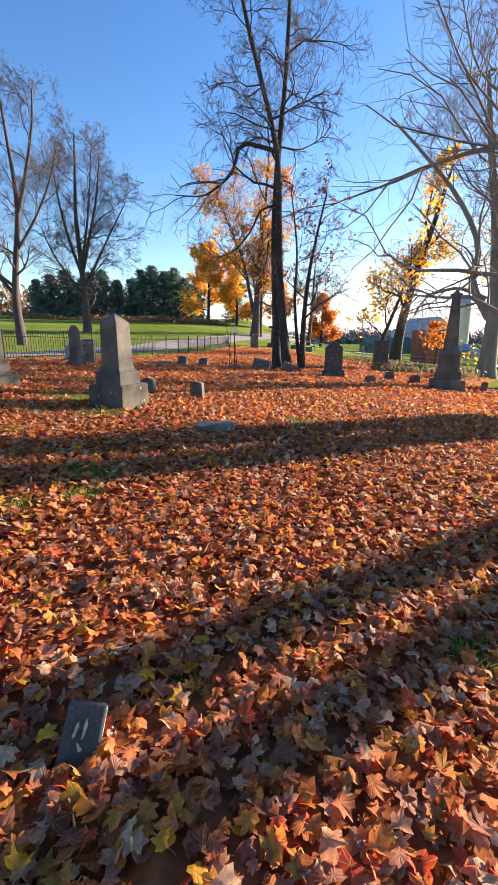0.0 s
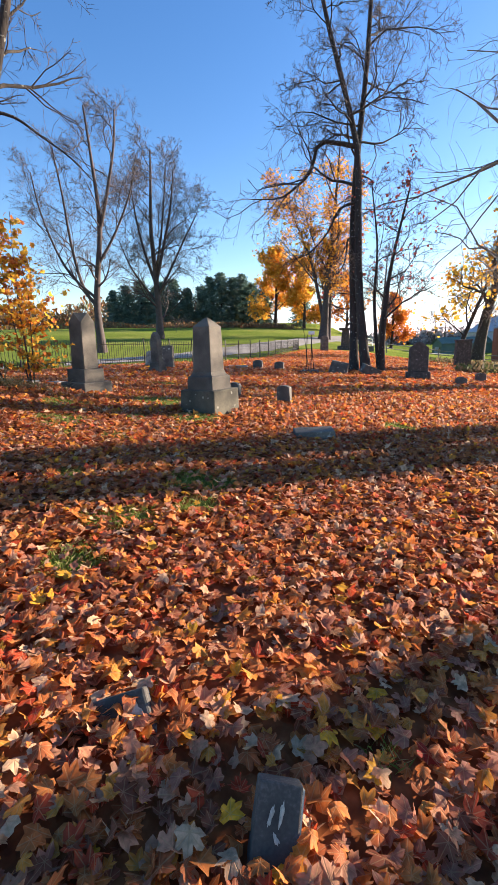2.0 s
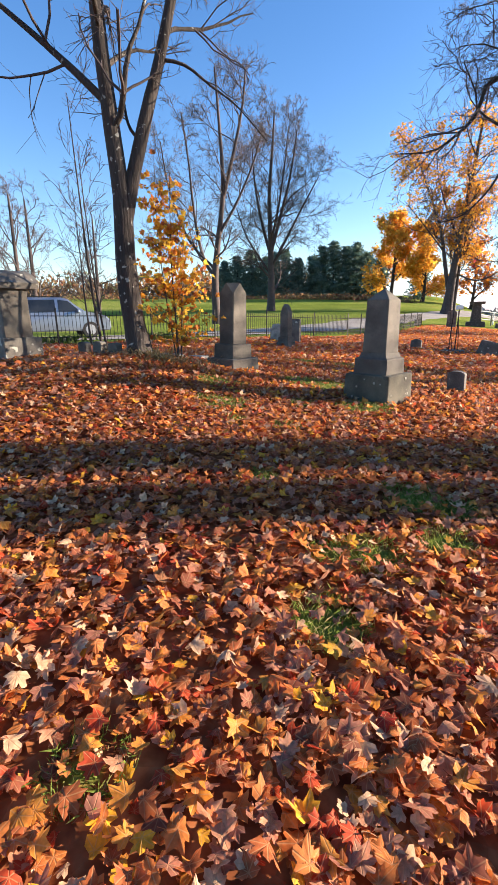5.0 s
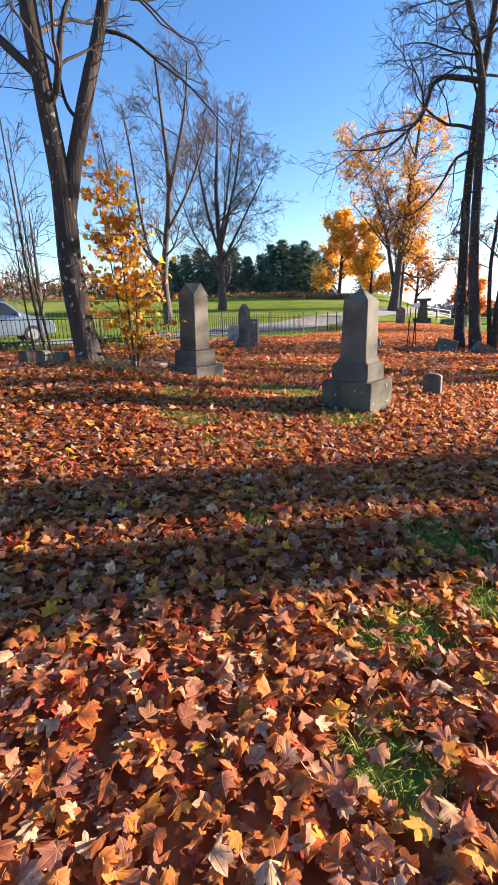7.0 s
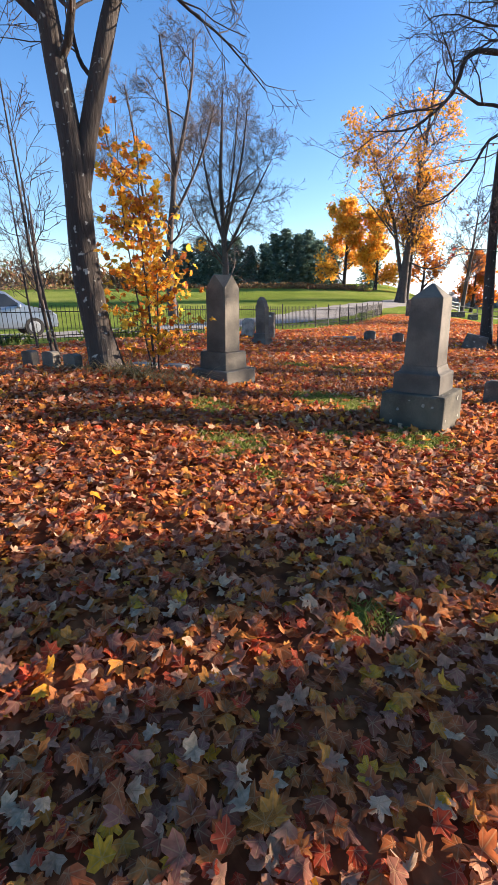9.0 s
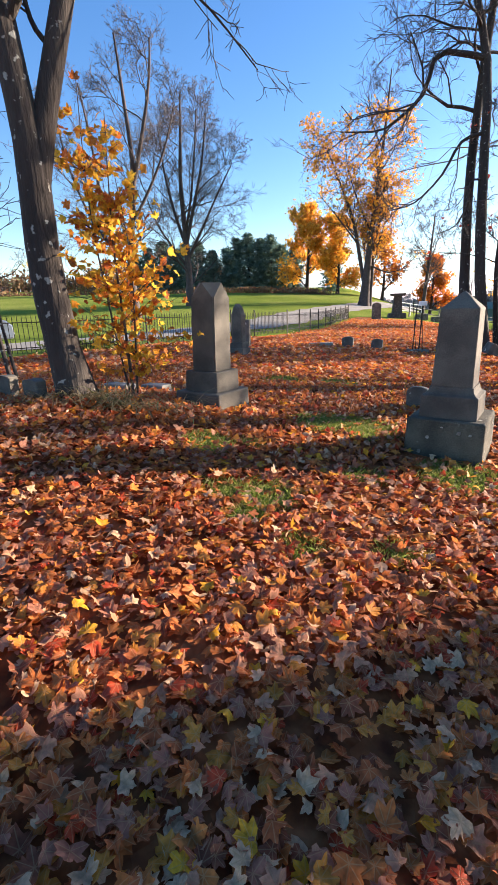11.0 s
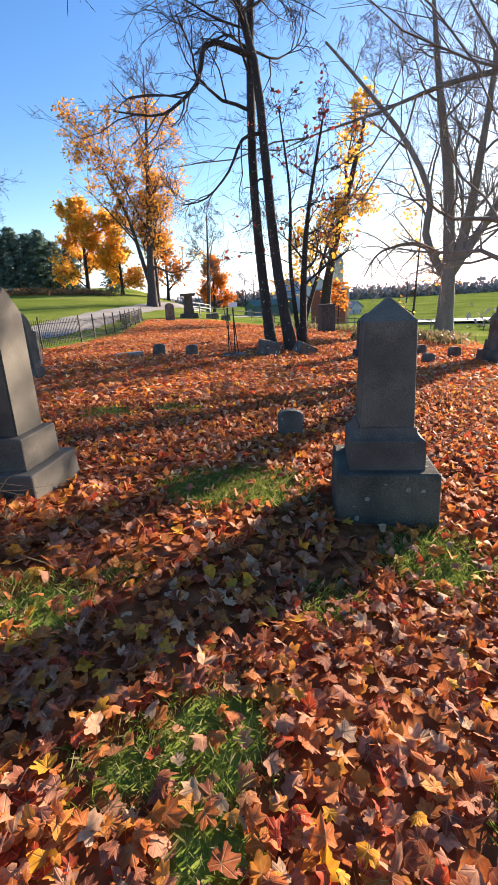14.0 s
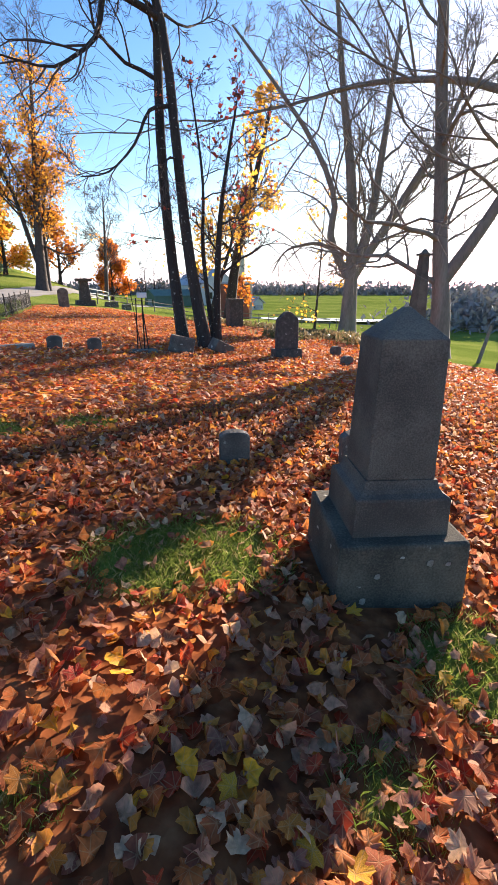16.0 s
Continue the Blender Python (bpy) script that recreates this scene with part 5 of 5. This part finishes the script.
def litter_places(rng, x0, x1, y0, y1, density, depth, keep=None):
    n = int((x1 - x0) * (y1 - y0) * density)
    xs, ys = rng.uniform(x0, x1, n), rng.uniform(y0, y1, n)
    out = []
    for x, y in zip(xs, ys):
        if keep and not keep(x, y):
            continue
        c = cover(x, y) * (0.82 + 0.35 * noise.noise(Vector((x * 0.9, y * 0.9, 1.0))))
        if rng.random() < max(c, 0.2 * (x > fence_x(y) + 0.5 and x < 11)) and clear_of_stones(x, y):
            out.append((x, y, ground_z(x, y) + depth * rng.random() ** 1.3 + 0.004))
    return np.array(out)


_rng = np.random.default_rng(4)
_shapes, _tris = maple_shapes(14, 8)
_p = litter_places(_rng, -7.6, 3.8, 0.7, 7.0, 760, 0.05)
_q = litter_places(_rng, -9.0, 5.0, 7.0, 12.5, 380, 0.035)
_v, _f, _c = scatter(_shapes, _tris, _p, _rng.uniform(0.048, 0.105, len(_p)), 0.26, _rng)
_plain, _pt = maple_shapes(12, 15, HALF[::2] + [(150, 0.35)])
_v2, _f2, _c2 = scatter(_plain, _pt, _q, _rng.uniform(0.055, 0.112, len(_q)), 0.36, _rng)
_v, _f, _c = np.vstack([_v, _v2]), np.vstack([_f, _f2 + len(_v)]), np.vstack([_c, _c2])
litter = mesh_thing("leaf_litter", fill(bpy.data.meshes.new("leaf_litter"), _v, _f), M_LEAF)
blades(litter.data, _c)
litter.data.polygons.foreach_set("use_smooth", [True] * len(litter.data.polygons))
tagged(litter, "thick litter of curled rust and orange maple leaves", "fallen leaves", kind="stuff")
# farther leaves, of fewer facets
_star = np.array([(0, 0.5, 0), (0.16, 0.16, 0.05), (0.46, 0.12, -0.02), (0.18, -0.2, 0.04), (0, -0.45, 0), (-0.18, -0.2, 0.06), (-0.46, 0.12, 0), (-0.16, 0.16, 0.05)])
_far = np.array([_star * (1, 1, k) for k in (1, -3, 4, 2.5)])
_ft = np.array([(0, 7, 1), (1, 3, 2), (3, 5, 4), (5, 7, 6), (1, 7, 3), (3, 7, 5)])
_p = np.vstack([litter_places(_rng, -12.0, 9.0, 12.5, 24.0, 105, 0.03), litter_places(_rng, 5.0, 10.0, 2.0, 12.5, 70, 0.03), litter_places(_rng, -14.0, -9.0, 5.0, 12.5, 80, 0.03),
                litter_places(_rng, -9.0, -8.0, 2.0, 7.0, 90, 0.03), litter_places(_rng, -6.0, 16.0, 24.0, 46.0, 34, 0.03)])
_v, _f, _c = scatter(_far, _ft, _p, _rng.uniform(0.1, 0.18, len(_p)), 0.34, _rng)
tagged(mesh_thing("leaf_litter", fill(bpy.data.meshes.new("leaf_litter"), _v, _f), M_LEAF_FAR), "carpet of rust maple leaves under the tall trees", "fallen leaves", kind="stuff")


def single_leaf_meshes(count, seed):
    shapes, tris = maple_shapes(count, seed)
    out = []
    for s in shapes:
        k = len(s)
        stem = np.array([(0.006, -0.1, 0.0), (-0.006, -0.1, 0.0), (0.05, -0.62, 0.09), (0.06, -0.62, 0.085)])
        me = fill(bpy.data.meshes.new("leaf"), np.vstack([s, stem]), np.vstack([tris, [(k, k + 1, k + 2), (k, k + 2, k + 3)]]))
        blades(me, np.vstack([s, stem]) * (1, 1, 0))
        me.materials.append(M_LEAF_ONE)
        out.append(me)
    return out


_single = single_leaf_meshes(8, 21)
_r = random.Random(9)
_made = 0
while _made < 280:
    t = _r.random()
    x, y = -0.3 - 4.0 * t + _r.gauss(0, 1.1), 1.6 + 5.4 * t + _r.uniform(-0.4, 2.2)
    if not clear_of_stones(x, y):
        continue
    o = new("leaf", _r.choice(_single))
    o.parent = litter
    s = _r.uniform(0.07, 0.115)
    o.matrix_world = Matrix.Translation((x, y, ground_z(x, y) + 0.045 + 0.015 * _r.random())) @ pose(0, 0, 0, _r.gauss(0, 14), _r.gauss(0, 14), _r.uniform(0, 360)) @ Matrix.Scale(s, 4)
    _made += 1


# ---- grass ----
def grass_patch(spots, seed, per):
    rng = random.Random(seed)
    v, f = [], []
    for gx, gy, gr in spots:
        for _ in range(int(per * gr * gr)):
            a, r = rng.uniform(0, 6.283), gr * 1.05 * math.sqrt(rng.random())
            x, y = gx + r * math.cos(a), gy + r * math.sin(a)
            if not clear_of_stones(x, y):
                continue
            z = ground_z(x, y)
            h, w, an = rng.uniform(0.022, 0.065), rng.uniform(0.0008, 0.0018), rng.uniform(0, 6.283)
            bx, by = math.cos(an), math.sin(an)
            lx, ly = rng.gauss(0, 0.5) * h, rng.gauss(0, 0.5) * h
            o = len(v)
            v += [(x - bx * w, y - by * w, z), (x + bx * w, y + by * w, z), (x + lx * 0.4 + bx * w * 0.7, y + ly * 0.4 + by * w * 0.7, z + h * 0.6), (x + lx, y + ly, z + h)]
            f += [(o, o + 1, o + 2), (o, o + 2, o + 3)]
    ob = mesh_thing("grass", fill(bpy.data.meshes.new("grass"), v, f), M_GRASS)
    return tagged(ob, "short green turf showing between the leaves", "grass", kind="stuff")


grass_patch(GRASS_SPOTS, 3, 15000)


def dry_tuft():
    rng = random.Random(12)
    v, f = [], []
    for _ in range(520):
        a, r = rng.uniform(0, 6.283), abs(rng.gauss(0.35, 0.3))
        x, y = -6.1 + r * math.cos(a) * 1.5, 7.75 + r * math.sin(a) * 0.6
        z = ground_z(x, y) + 0.03
        d = Vector((rng.gauss(0.2, 0.8), rng.gauss(-0.5, 0.5), rng.uniform(0.0, 0.25))).normalized() * rng.uniform(0.25, 0.6)
        s = Vector((-d.y, d.x, 0)).normalized() * 0.005
        o = len(v)
        m = Vector((x, y, z)) + d * 0.5 + Vector((0, 0, 0.07))
        e = Vector((x, y, z)) + d
        v += [Vector((x, y, z)) - s, Vector((x, y, z)) + s, m + s, m - s, e]
        f += [(o, o + 1, o + 2), (o, o + 2, o + 3), (o + 3, o + 2, o + 4)]
    ob = mesh_thing("dry_grass", fill(bpy.data.meshes.new("dry_grass"), [tuple(p) for p in v], f), M_DRY)
    tagged(ob, "matted dry grass at the forked maple's foot", "grass", kind="stuff")


dry_tuft()


# ---- orange maple sapling ----
def maple_sapling():
    rng = random.Random(77)
    bx, by = -6.16, 8.5
    root = empty("maple_sapling", Matrix.Translation((bx, by, ground_z(bx, by) - 0.05)), "young maple sapling in bright orange and gold leaf", "sapling")
    tips = []
    twigs = Tubes()
    for pts, r in (([(0, 0, 0), (-0.02, 0, 0.9), (-0.08, 0.05, 1.9), (-0.02, 0.05, 3.2)], 0.022), ([(0.04, 0.03, 0), (0.08, 0.05, 0.8), (0.1, 0.1, 1.7), (0.0, 0.1, 2.6)], 0.015), ([(-0.04, 0.02, 0), (-0.2, 0, 1.2), (-0.3, 0, 2.3), (-0.28, 0, 3.5)], 0.014)):
        line = spline(pts, 12)
        mesh_thing("stem", Tubes().add(line, r, 0.004, 6).mesh("stem"), M_TWIG, root)
        for _ in range(31):
            u = rng.uniform(0.16, 0.93)
            i = int(u * 12)
            az = rng.uniform(0, 6.283)
            c = shoot(rng, line[i], Vector((math.cos(az), math.sin(az), 0.55)), rng.uniform(0.45, 1.15) * (1.2 - 0.7 * u), 4, 0.12, 0.0)
            twigs.add(c, 0.006, 0.002, 3)
            tips += [c[k].lerp(c[k + 1], rng.random()) for k in range(4) for _ in range(4)]
        tips.append(line[-1])
    mesh_thing("crown", twigs.mesh("crown"), M_TWIG, root)
    pos = np.array([(p.x + rng.gauss(0, 0.06), p.y + rng.gauss(0, 0.06), p.z - abs(rng.gauss(0, 0.05))) for p in tips if rng.random() < 0.72])
    g = np.random.default_rng(31)
    v, f, c = scatter(_shapes, _tris, pos, g.uniform(0.08, 0.14, len(pos)), 0.75, g)
    mesh_thing("foliage", blades(fill(bpy.data.meshes.new("foliage"), v, f), c), M_MAPLE, root)


maple_sapling()
